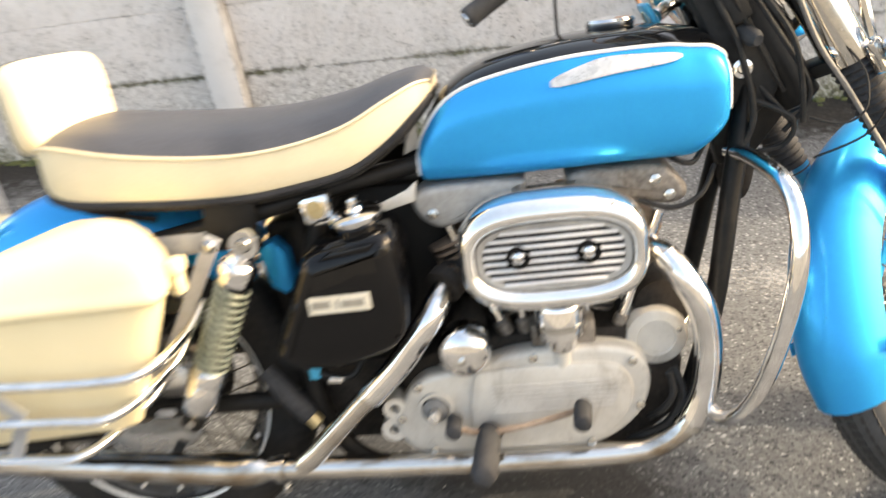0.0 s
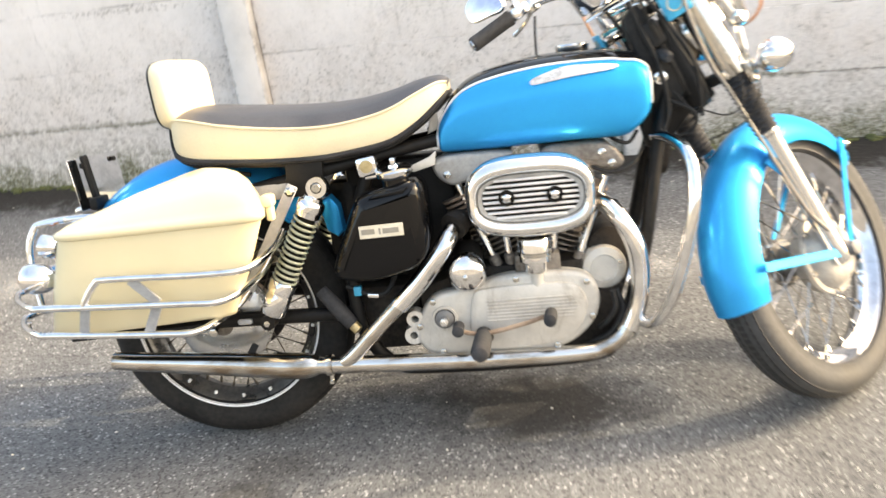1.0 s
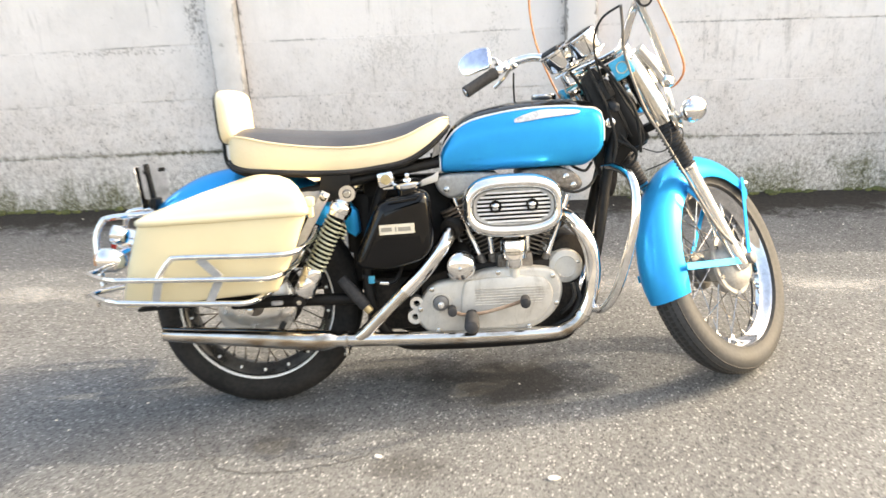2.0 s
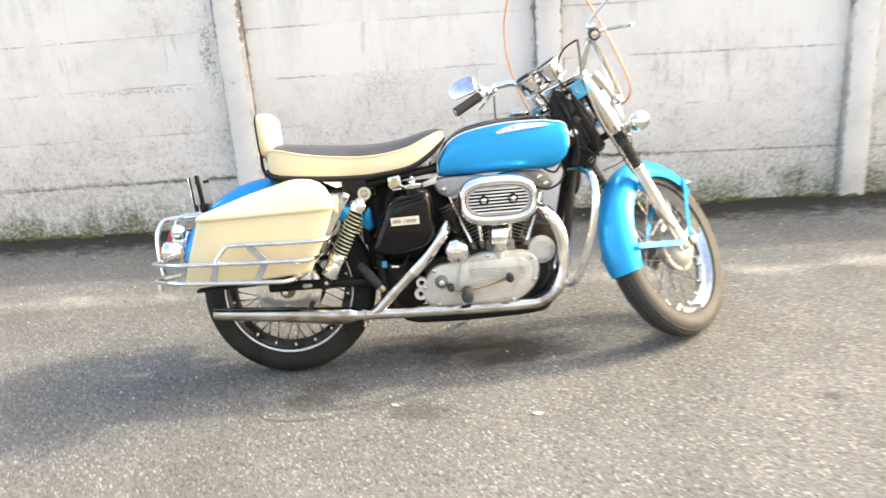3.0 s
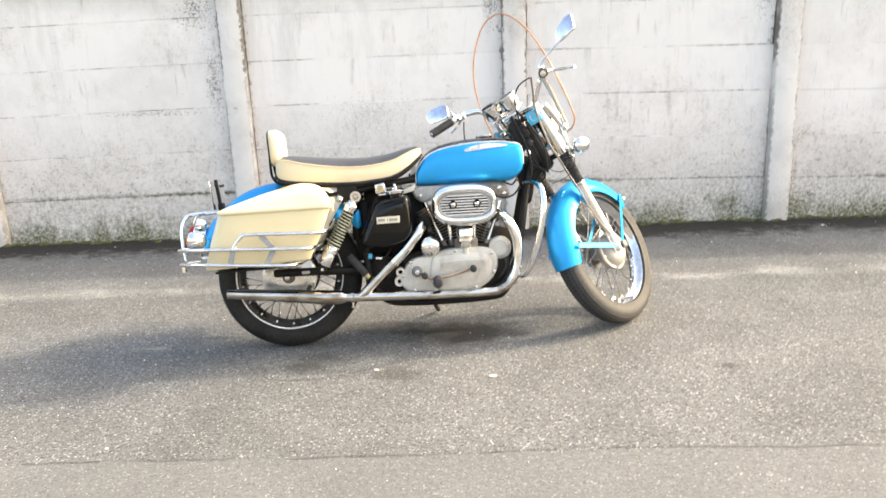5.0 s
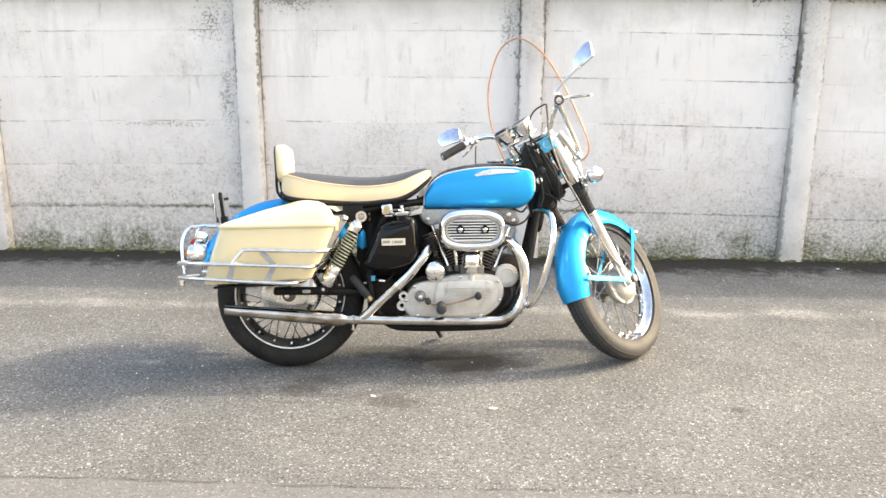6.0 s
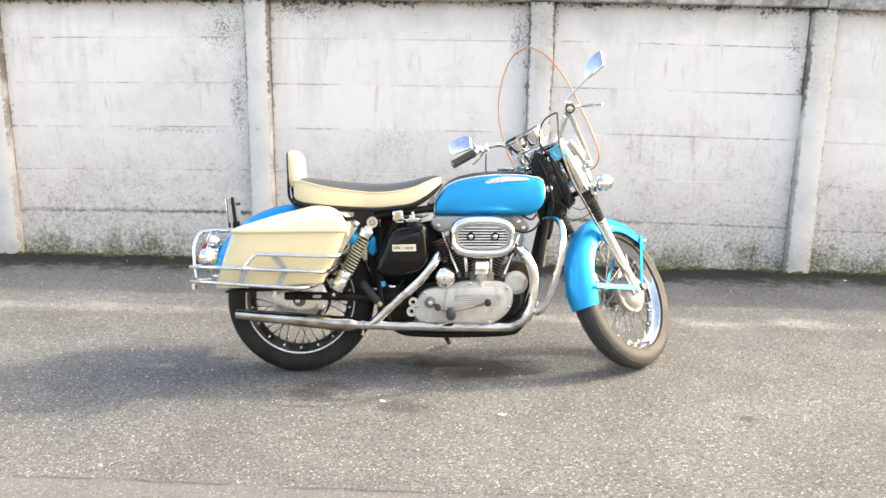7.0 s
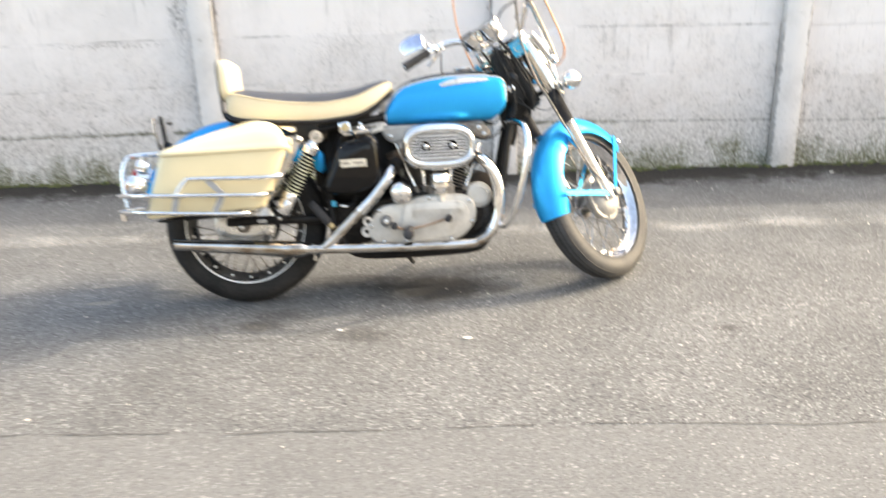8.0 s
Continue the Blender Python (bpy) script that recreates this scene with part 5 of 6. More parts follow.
def rails(s):
    def pt(q):
        return (q[0], q[1] * (1 if s < 0 else -1), q[2])
    guard = part("guard_rail", tube([pt(q) for q in ((0.135, -0.175, 0.405), (0.115, -0.225, 0.385), (0.075, -0.322, 0.374), (0.0, -0.335, 0.376), (-0.22, -0.336, 0.390), (-0.268, -0.330, 0.393), (-0.335, -0.268, 0.391), (-0.378, -0.208, 0.388), (-0.389, -0.182, 0.388), (-0.376, -0.145, 0.389), (-0.33, -0.115, 0.392))], 0.0075, 10), M_CHROME, bike, "chrome saddlebag guard rail")
    part("middle_rail", tube([pt(q) for q in ((0.195, -0.175, 0.478), (0.178, -0.225, 0.45), (0.138, -0.325, 0.435), (0.05, -0.338, 0.438), (-0.22, -0.338, 0.449), (-0.266, -0.332, 0.450), (-0.335, -0.268, 0.448), (-0.379, -0.208, 0.445), (-0.391, -0.182, 0.445), (-0.378, -0.145, 0.446), (-0.33, -0.115, 0.449))], 0.0075, 10), M_CHROME, guard)
    part("upper_rail", tube([pt(q) for q in ((0.232, -0.175, 0.535), (0.225, -0.23, 0.512), (0.195, -0.32, 0.496), (0.12, -0.338, 0.494), (-0.085, -0.338, 0.500), (-0.115, -0.338, 0.494), (-0.142, -0.338, 0.462), (-0.15, -0.338, 0.448))], 0.0075, 10), M_CHROME, guard)
    part("rail_loop", tube([pt(q) for q in ((-0.380, -0.130, 0.40), (-0.393, -0.115, 0.46), (-0.396, -0.103, 0.53), (-0.380, -0.095, 0.572), (-0.36, -0.09, 0.585), (-0.28, -0.088, 0.59), (-0.12, -0.085, 0.592))], 0.0085, 10), M_CHROME, guard, "chrome hoop behind the saddlebag")
    for a, b in (((-0.148, 0.452), (-0.168, 0.378)), ((-0.045, 0.494), (0.004, 0.442)), ((0.004, 0.442), (-0.03, 0.376))):
        part("rail_bracket", flat_bar(pt((a[0], -0.333, a[1])), pt((b[0], -0.331, b[1])), 0.021, 0.004), M_BRACKET, guard, "flat grey steel bracket")
    part("rail_end", lathe([(0.002, -0.014), (0.011, -0.012), (0.012, 0.012), (0.002, 0.014)], 14, aim(pt((-0.372, -0.212, 0.372)), (0, 0, 1))), M_CHROME, guard)
    part("strap", flat_bar(pt((0.262, -0.155, 0.628)), pt((0.118, -0.160, 0.388)), 0.024, 0.005), M_STRAP, guard, "dull flat mounting strap")
    part("strap_bolt", lathe([(0.002, -0.004), (0.012, -0.003), (0.012, 0.003), (0.006, 0.008)], 6, aim(pt((0.255, -0.160, 0.616)), (0, s, 0))), M_DULL, guard)


for s in (-1, 1):
    rails(s)

# ----- rear shocks -----
for s in (-1, 1):
    p, q = Vector((0.323, 0.184 * s, 0.624)), Vector((0.176, 0.176 * s, 0.345))
    d = (q - p).normalized()
    L = (q - p).length
    m = aim(p, d)
    shock = part("shock_absorber", lathe([(0.012, 0.018), (0.020, 0.022), (0.022, 0.030), (0.028, 0.034), (0.030, 0.040), (0.030, 0.052), (0.027, 0.054), (0.027, 0.066), (0.022, 0.070), (0.010, 0.071), (0.010, L - 0.093), (0.027, L - 0.092), (0.030, L - 0.088), (0.030, L - 0.068), (0.0275, L - 0.066), (0.0275, L - 0.060), (0.029, L - 0.058), (0.029, L - 0.014), (0.026, L - 0.010), (0.012, L - 0.009), (0.012, L + 0.002)], 28, m), M_CHROME, bike, "chrome rear shock absorber with pale spring")
    coil = []
    turns, n = 12, 12 * 14
    for k in range(n + 1):
        a = 2 * math.pi * turns * k / n
        coil.append(m @ Vector((0.0255 * math.cos(a), 0.072 + (L - 0.162) * k / n, 0.0255 * math.sin(a))))
    part("spring", tube(coil, 0.0031, 7, 0), M_SPRING, shock, "pale green coil spring")
    part("damper_rod", lathe([(0.020, 0.070), (0.020, L - 0.088)], 20, m), M_FRAME, shock)
    part("top_eye", lathe_loop([(0.012, -0.014), (0.022, -0.014), (0.024, -0.008), (0.024, 0.008), (0.022, 0.014), (0.012, 0.014)], 24), M_CHROME, shock, m=Matrix.Translation(p))
    part("bush", lathe([(0.001, -0.017), (0.009, -0.017), (0.012, -0.012), (0.012, 0.012), (0.001, 0.014)], 18, Matrix.Translation(p)), M_DULL, shock)
    part("bottom_eye", lathe([(0.004, -0.02), (0.017, -0.018), (0.017, 0.018), (0.004, 0.02)], 18, Matrix.Translation(q + d * 0.010)), M_FRAME, shock)
    part("eye_bolt", lathe([(0.001, -0.026), (0.007, -0.025), (0.008, -0.020), (0.001, -0.018)], 6, Matrix.Translation(q + d * 0.010)), M_DULL, shock)

# ----- exhaust -----
front_pipe = part("front_exhaust_pipe", tube([(0.90, -0.065, 0.525), (0.927, -0.100, 0.516), (0.953, -0.125, 0.483), (0.977, -0.132, 0.434), (0.986, -0.132, 0.37), (0.978, -0.132, 0.30), (0.950, -0.134, 0.237), (0.905, -0.138, 0.205), (0.84, -0.143, 0.196), (0.60, -0.15, 0.200), (0.34, -0.15, 0.209), (0.22, -0.15, 0.214)], 0.0195, 16), M_EXHAUST, bike, "chrome exhaust pipe, browned by heat")
part("heat_shield", tube([(0.932, -0.108, 0.514), (0.954, -0.129, 0.484), (0.978, -0.136, 0.435), (0.987, -0.136, 0.37), (0.979, -0.136, 0.30), (0.956, -0.138, 0.245)], 0.0218, 16), M_CHROME, front_pipe, "bright chrome pipe cover")
part("pipe_clamp", lathe([(0.021, -0.008), (0.0245, -0.007), (0.0245, 0.007), (0.021, 0.008)], 20, aim((0.952, -0.136, 0.240), (-0.6, 0, -0.8))), M_DULL, front_pipe)
rear_pipe = part("rear_exhaust_pipe", tube([(0.615, -0.060, 0.512), (0.595, -0.115, 0.500), (0.576, -0.148, 0.474), (0.556, -0.155, 0.445), (0.52, -0.155, 0.40), (0.44, -0.155, 0.325), (0.345, -0.155, 0.235), (0.32, -0.15, 0.215)], 0.0185, 16), M_EXHAUST, bike, "chrome rear exhaust pipe joining the lower pipe")
part("pipe_cover", tube([(0.584, -0.140, 0.484), (0.572, -0.156, 0.466), (0.552, -0.161, 0.441), (0.515, -0.161, 0.396), (0.46, -0.161, 0.343)], 0.0215, 14), M_CHROME, rear_pipe)
part("pipe_flange", lathe([(0.022, -0.012), (0.031, -0.010), (0.031, 0.010), (0.022, 0.012)], 20, aim((0.598, -0.112, 0.503), (0.5, 0.75, 0.35))), M_IRON, rear_pipe, "black flange at the cylinder")
part("muffler", tube([(0.26, -0.15, 0.2125, 0.021), (0.235, -0.149, 0.2135, 0.029), (0.19, -0.149, 0.216, 0.0305), (0.0, -0.147, 0.235, 0.0265), (-0.15, -0.146, 0.249, 0.0225), (-0.223, -0.146, 0.257, 0.0205)], 0.02, 20, 4), M_EXHAUST, bike, "tapered chrome silencer")
part("muffler_clamp", lathe_loop([(0.021, -0.007), (0.0245, -0.007), (0.0245, 0.007), (0.021, 0.007)], 20), M_EXHAUST, bike, m=aim((0.285, -0.15, 0.2115), (1, 0, 0)))
part("clamp_bolt", joined(tube([(0.285, -0.15, 0.19), (0.285, -0.15, 0.172)], 0.005, 6, 0), lathe([(0.002, -0.004), (0.009, -0.003), (0.009, 0.004), (0.003, 0.005)], 6, aim((0.285, -0.15, 0.172), (0, 0, -1)))), M_DULL, bike)
part("muffler_hanger", flat_bar((0.115, -0.135, 0.27), (0.10, -0.148, 0.245), 0.016, 0.004), M_FRAME, bike)


# ----- engine -----
CRANK = Vector((0.755, 0.0, 0.315))
engine = part("crankcase", plate([(0.50, 0.22), (0.60, 0.175), (0.86, 0.175), (0.945, 0.24), (0.955, 0.33), (0.90, 0.40), (0.62, 0.40), (0.50, 0.36)], -0.10, 0.12, 0.012), M_IRON, bike, "grimy dark crankcase")
part("primary_cover", plate([(0.42, 0.30), (0.46, 0.20), (0.56, 0.185), (0.80, 0.20), (0.87, 0.26), (0.87, 0.35), (0.80, 0.41), (0.55, 0.40)], 0.12, 0.165, 0.012, 3), M_ALLOY, engine)
cover_line = [(0.487, 0.262), (0.508, 0.222), (0.548, 0.208), (0.60, 0.205), (0.70, 0.202), (0.79, 0.206), (0.845, 0.228), (0.885, 0.268), (0.90, 0.318), (0.885, 0.364), (0.845, 0.384), (0.76, 0.388), (0.69, 0.385), (0.64, 0.372), (0.585, 0.362), (0.54, 0.352), (0.508, 0.322)]
cam_cover = part("cam_cover", plate(cover_line, -0.138, -0.095, 0.012, 4, 3), M_ALLOY, engine, "pale cast alloy timing cover")
part("cover_face", plate([(0.625, 0.225), (0.79, 0.225), (0.845, 0.25), (0.870, 0.295), (0.862, 0.34), (0.82, 0.362), (0.66, 0.362), (0.62, 0.34)], -0.146, -0.130, 0.008, 3), M_ALLOY, cam_cover)
for k in range(7):
    z = 0.287 + 0.0075 * k
    part("cover_rib", tube([(0.652, -0.1455, z), (0.70, -0.1462, z), (0.80, -0.1462, z), (0.850 - 0.004 * abs(k - 3), -0.1455, z)], 0.0024, 6, 0), M_ALLOY, cam_cover)
for x, z in ((0.533, 0.338), (0.498, 0.283), (0.545, 0.221), (0.63, 0.216), (0.80, 0.218), (0.880, 0.28), (0.872, 0.358), (0.72, 0.376), (0.655, 0.33), (0.64, 0.372)):
    part("cover_screw", lathe([(0.001, -0.003), (0.0065, -0.002), (0.0068, 0.003), (0.003, 0.0045)], 12, aim((x, -0.140, z), (0, -1, 0))), M_DULL, cam_cover)
part("kick_shaft_boss", lathe([(0.012, -0.012), (0.016, -0.012), (0.034, -0.008), (0.037, 0.0), (0.036, 0.012)], 28, aim((0.556, -0.128, 0.299), (0, 1, 0))), M_IRON, cam_cover)
part("shaft_nut", joined(lathe([(0.006, 0.0), (0.020, 0.001), (0.021, 0.010), (0.012, 0.014)], 24, aim((0.556, -0.139, 0.299), (0, -1, 0))), lathe([(0.001, 0.010), (0.010, 0.011), (0.011, 0.024), (0.004, 0.026)], 6, aim((0.556, -0.139, 0.299), (0, -1, 0)))), M_DRUM, cam_cover, "dull steel shaft end with nut")
part("shaft_end", lathe([(0.001, 0.0), (0.009, 0.0), (0.0095, 0.012), (0.004, 0.014)], 6, aim((0.556, -0.160, 0.299), (0, -1, 0))), M_POLISH, cam_cover, "bright hexagon shaft end")
part("boss_ring", lathe_loop([(0.022, 0.0), (0.029, 0.0), (0.028, -0.006), (0.023, -0.006)], 28), M_ALLOY, cam_cover, m=pose(0.556, -0.139, 0.299))
part("shoulder_band", joined(lathe_loop([(0.009, -0.018), (0.021, -0.018), (0.021, 0.018), (0.009, 0.018)], 20)), M_ALLOY, cam_cover, m=pose(0.482, -0.118, 0.262))
part("shoulder_band", joined(lathe_loop([(0.009, -0.018), (0.019, -0.018), (0.019, 0.018), (0.009, 0.018)], 20)), M_ALLOY, cam_cover, m=pose(0.488, -0.118, 0.300))
part("timer_cap", lathe([(0.040, -0.03), (0.042, 0.0), (0.0425, 0.012), (0.036, 0.024), (0.022, 0.031), (0.008, 0.033), (0.001, 0.0335)], 36, aim((0.616, -0.144, 0.403), (0, -1, 0))), M_CHROME, engine, "domed bright timer cap")
part("timer_bolt", lathe([(0.001, 0.0), (0.006, 0.0), (0.006, 0.006), (0.002, 0.008)], 10, aim((0.613, -0.176, 0.399), (0, -1, 0))), M_DULL, engine)
part("timer_body", lathe([(0.034, -0.05), (0.034, 0.0), (0.038, 0.02), (0.034, 0.05)], 28, aim((0.616, -0.097, 0.411), (0, -0.85, -0.2))), M_IRON, engine)
gen = part("generator", lathe([(0.040, -0.17), (0.046, -0.165), (0.046, -0.01), (0.050, -0.005), (0.050, 0.012), (0.046, 0.020), (0.03, 0.024), (0.028, 0.021), (0.001, 0.021)], 36, aim((0.915, -0.083, 0.376), (0, -1, 0))), M_ALLOY, engine, "round alloy generator end cover")
for x, z in ((0.949, 0.387), (0.885, 0.347)):
    part("screw", lathe([(0.001, 0.0), (0.005, 0.0), (0.005, 0.005), (0.001, 0.006)], 10, aim((x, -0.101, z), (0, -1, 0))), M_DULL, gen)
part("generator_body", lathe([(0.03, -0.11), (0.044, -0.10), (0.044, 0.09), (0.03, 0.10)], 28, aim((0.93, 0.01, 0.418), (0, -1, 0))), M_IRON, engine)
part("oil_pipe", tube([(0.925, -0.142, 0.335), (0.93, -0.145, 0.30), (0.915, -0.14, 0.27), (0.895, -0.12, 0.245)], 0.006, 8), M_CABLE, engine)
part("tappet_block", rbox(0.10, 0.05, 0.05, 0.008, pose(0.77, -0.10, 0.40)), M_ALLOY_DARK, engine)
part("oil_filter", lathe([(0.022, -0.05), (0.024, -0.046), (0.026, -0.028), (0.036, -0.024), (0.037, 0.022), (0.034, 0.028), (0.02, 0.03)], 28, aim((0.766, -0.138, 0.440), (0, 0, 1))), M_CHROME, engine, "chrome canister between the cylinders")
part("filter_band", lathe([(0.0365, -0.012), (0.0385, -0.010), (0.0385, -0.004), (0.0365, -0.002)], 28, aim((0.766, -0.138, 0.440), (0, 0, 1))), M_DULL, engine)
part("filter_neck", lathe([(0.014, -0.06), (0.015, -0.03), (0.022, -0.025), (0.022, -0.012), (0.012, -0.01)], 20, aim((0.766, -0.132, 0.415), (0, 0, 1))), M_ALLOY, engine)


def fin_ring(h, hw, hd, e=3.2, n=24, t=0.0035):
    out = []
    for k in range(n):
        a = 2 * math.pi * k / n
        c, s = math.cos(a), math.sin(a)
        out.append((hw * math.copysign(abs(c) ** (2 / e), c), hd * math.copysign(abs(s) ** (2 / e), s)))
    return [[(x, y, h - t / 2) for x, y in out], [(x, y, h + t / 2) for x, y in out]]


for k, tilt in enumerate((-22.5, 22.5)):
    frame_m = Matrix.Translation(CRANK) @ pose(0, 0, 0, 0, tilt, 0)
    side = "rear" if tilt < 0 else "front"
    barrel = part(side + "_cylinder", lathe([(0.05, 0.06), (0.052, 0.065), (0.052, 0.245), (0.05, 0.25)], 28, aim((0, 0, 0), (0, 0, 1))), M_IRON, bike, "finned iron engine cylinder", m=frame_m)
    for j in range(9):
        a, b = fin_ring(0.118 + 0.0125 * j, 0.066 + 0.0004 * j, 0.054 + 0.0004 * j)
        part("fin", loft([a, b]), M_FIN, barrel)
    head = part("cylinder_head", rbox(0.115, 0.135, 0.04, 0.012, pose(0, 0, 0.255)), M_RUST, barrel, "rust-brown finned cylinder head")
    for j in range(5):
        a, b = fin_ring(0.232 + 0.0115 * j, 0.086, 0.086, 4.0, 24, 0.005)
        part("fin", loft([a, b]), M_RUST, head)
    part("exhaust_port", lathe([(0.020, -0.02), (0.026, -0.018), (0.026, 0.02), (0.02, 0.024)], 20, aim((0.055 if tilt > 0 else -0.055, -0.065, 0.235), (0.5 if tilt > 0 else -0.5, -0.6, -0.2))), M_IRON, barrel)

# rocker boxes
for side, outl, bolts in (("rear", [(0.560, 0.640), (0.566, 0.610), (0.588, 0.590), (0.612, 0.586), (0.66, 0.602), (0.715, 0.622), (0.735, 0.640), (0.72, 0.652), (0.60, 0.653)], ((0.590, 0.612),)),
                          ("front", [(0.795, 0.640), (0.82, 0.620), (0.87, 0.606), (0.915, 0.594), (0.945, 0.588), (0.966, 0.594), (0.972, 0.610), (0.955, 0.635), (0.92, 0.652), (0.82, 0.653)], ((0.925, 0.630), (0.945, 0.605)))):
    rocker = part(side + "_rocker_box", plate(outl, -0.092, 0.085, 0.010, 3, 3), M_ROCKER if side == "rear" else M_ALLOY_DARK, bike, "smooth grey alloy rocker box")
    for bx, bz in bolts:
        part("rocker_bolt", lathe([(0.001, 0.0), (0.009, 0.0), (0.009, 0.006), (0.003, 0.009)], 6, aim((bx, -0.092, bz), (0, -1, 0))), M_DULL, rocker)

# pushrod tubes
for (x0, z0), (x1, z1) in (((0.683, 0.392), (0.604, 0.596)), ((0.714, 0.392), (0.692, 0.57)), ((0.806, 0.392), (0.822, 0.57)), ((0.858, 0.384), (0.932, 0.575))):
    rod = part("pushrod_tube", tube([(x0, -0.082, z0), (x1, -0.072, z1)], 0.0088, 12, 0), M_CHROME, bike, "chrome pushrod tube")
    d = (Vector((x1, -0.072, z1)) - Vector((x0, -0.082, z0))).normalized()
    part("pushrod_collar", lathe([(0.010, 0.0), (0.0135, 0.002), (0.0135, 0.026), (0.010, 0.03)], 16, aim((x0, -0.082, z0), d)), M_ALLOY_DARK, rod)

# air cleaner
AC = pose(0.7645, -0.023, 0.566)


def oval(a, b, n=56):
    """A stadium outline: straight top and bottom, round ends."""
    out = []
    r, f = b, a - b
    for k in range(n):
        t = 2 * math.pi * k / n
        c, s = math.cos(t), math.sin(t)
        e = 2.9
        out.append((a * math.copysign(abs(c) ** (2 / e), c), b * math.copysign(abs(s) ** (2 / e), s)))
    return out


def oval_ring(a, b, y):
    return [(x, y, z) for x, z in oval(a, b)]


ac = part("air_cleaner", loft([oval_ring(*q) for q in ((0.118, 0.069, -0.066), (0.126, 0.075, -0.072), (0.132, 0.083, -0.125), (0.135, 0.086, -0.15), (0.133, 0.084, -0.172), (0.129, 0.078, -0.188), (0.124, 0.067, -0.195), (0.118, 0.061, -0.195), (0.112, 0.054, -0.190), (0.109, 0.050, -0.182), (0.107, 0.048, -0.176), (0.02, 0.01, -0.176))]), M_SATIN, bike, "oval chrome air cleaner with ribbed face", m=AC, sharp=50)
insert = part("insert", loft([oval_ring(0.108, 0.049, -0.176), oval_ring(0.108, 0.049, -0.1795), oval_ring(0.02, 0.01, -0.1795)]), M_BLACK, ac, "black recessed insert")
part("bezel", loft([oval_ring(0.1085, 0.0495, -0.1800), oval_ring(0.1075, 0.0485, -0.1850), oval_ring(0.0990, 0.0425, -0.1838), oval_ring(0.0980, 0.0415, -0.1795)], caps=False), M_ROCKER, ac, "grey bezel round the ribs")
for k in range(8):
    z = -0.0385 + 0.011 * k
    half = 0.100 * (1 - min(0.999, abs(z) / 0.0465) ** 2.9) ** (1 / 2.9) - 0.002
    part("rib", rbox(2 * half, 0.007, 0.0054, 0.0015, pose(0, -0.1825, z), 1), M_RIB, ac, "bright raised rib")
for s in (-1, 1):
    cup = part("bolt_cup", lathe([(0.008, -0.002), (0.0150, -0.001), (0.0165, 0.006), (0.0165, 0.009), (0.012, 0.009), (0.010, 0.004)], 24, aim((0.049 * s, -0.180, 0.003), (0, -1, 0))), M_BLACK, ac)
    part("bolt", lathe([(0.001, 0.0), (0.0075, 0.0), (0.0078, 0.008), (0.004, 0.011), (0.001, 0.0112)], 16, aim((0.049 * s, -0.181, 0.003), (0, -1, 0))), M_CHROME, cup)
part("carburettor", joined(lathe([(0.03, -0.05), (0.036, -0.045), (0.036, 0.045), (0.03, 0.05)], 24, aim((0.766, -0.06, 0.545), (0, 1, 0))), rbox(0.05, 0.05, 0.06, 0.01, pose(0.766, -0.05, 0.50))), M_ALLOY_DARK, bike)

# ----- oil tank side cover and its fittings -----
box = part("oil_tank", plate([(0.332, 0.448), (0.361, 0.513), (0.392, 0.578), (0.412, 0.597), (0.47, 0.610), (0.516, 0.620), (0.540, 0.606), (0.546, 0.55), (0.547, 0.485), (0.536, 0.455), (0.512, 0.432), (0.47, 0.418), (0.418, 0.408), (0.362, 0.413), (0.338, 0.425)], -0.205, -0.06, 0.030, 3, 3), M_BLACK, bike, "glossy black oil tank", sharp=60)
part("tank_fold", plate([(0.43, 0.590), (0.445, 0.600), (0.515, 0.610), (0.505, 0.596)], -0.205, -0.188, 0.004), M_BLACK, box)
label = part("sticker", rbox(0.094, 0.0016, 0.027, 0.0005, pose(0.450, -0.2060, 0.523, 0, -1, 0), 1), M_GOLD, box, "small gold printed sticker")
for x, w, h in ((0.422, 0.028, 0.011), (0.470, 0.034, 0.011), (0.447, 0.004, 0.013)):
    part("print", rbox(w, 0.0006, h, 0.0, pose(x, -0.2072, 0.523, 0, -1, 0)), M_BARS, label)
capo = part("oil_filler_cap", lathe([(0.026, -0.012), (0.036, -0.010), (0.040, -0.004), (0.040, 0.004), (0.034, 0.008), (0.012, 0.010), (0.010, 0.016), (0.001, 0.018)], 30, aim((0.484, -0.152, 0.638), (-0.1, -0.12, 1))), M_CHROME, bike, "chrome oil filler cap")
part("cap_wing", rbox(0.012, 0.03, 0.018, 0.004, pose(0.484, -0.154, 0.660)), M_CHROME, capo)
part("filler_neck", lathe([(0.03, -0.03), (0.03, 0.0)], 24, aim((0.484, -0.149, 0.634), (0, 0, 1))), M_BLACK, bike)
sw = part("ignition_switch", joined(rbox(0.046, 0.03, 0.044, 0.009, pose(0.425, -0.135, 0.652, 0, -8, 0)), rbox(0.05, 0.02, 0.012, 0.003, pose(0.44, -0.12, 0.628))), M_CHROME, bike, "square chrome switch plate")
part("switch_face", lathe([(0.001, 0.0), (0.012, 0.0), (0.014, 0.003), (0.001, 0.004)], 20, aim((0.425, -0.150, 0.653), (0, -1, 0))), M_DIRTY_CREAM, sw)
part("seat_bracket", plate([(0.495, 0.632), (0.555, 0.655), (0.572, 0.668), (0.566, 0.636), (0.52, 0.625)], -0.10, -0.094, 0.002), M_ALLOY, bike)
part("side_gusset", plate([(0.553, 0.70), (0.566, 0.752), (0.578, 0.762), (0.580, 0.71)], -0.06, -0.054, 0.003), M_ALLOY, bike, "pale metal plate behind the tank")
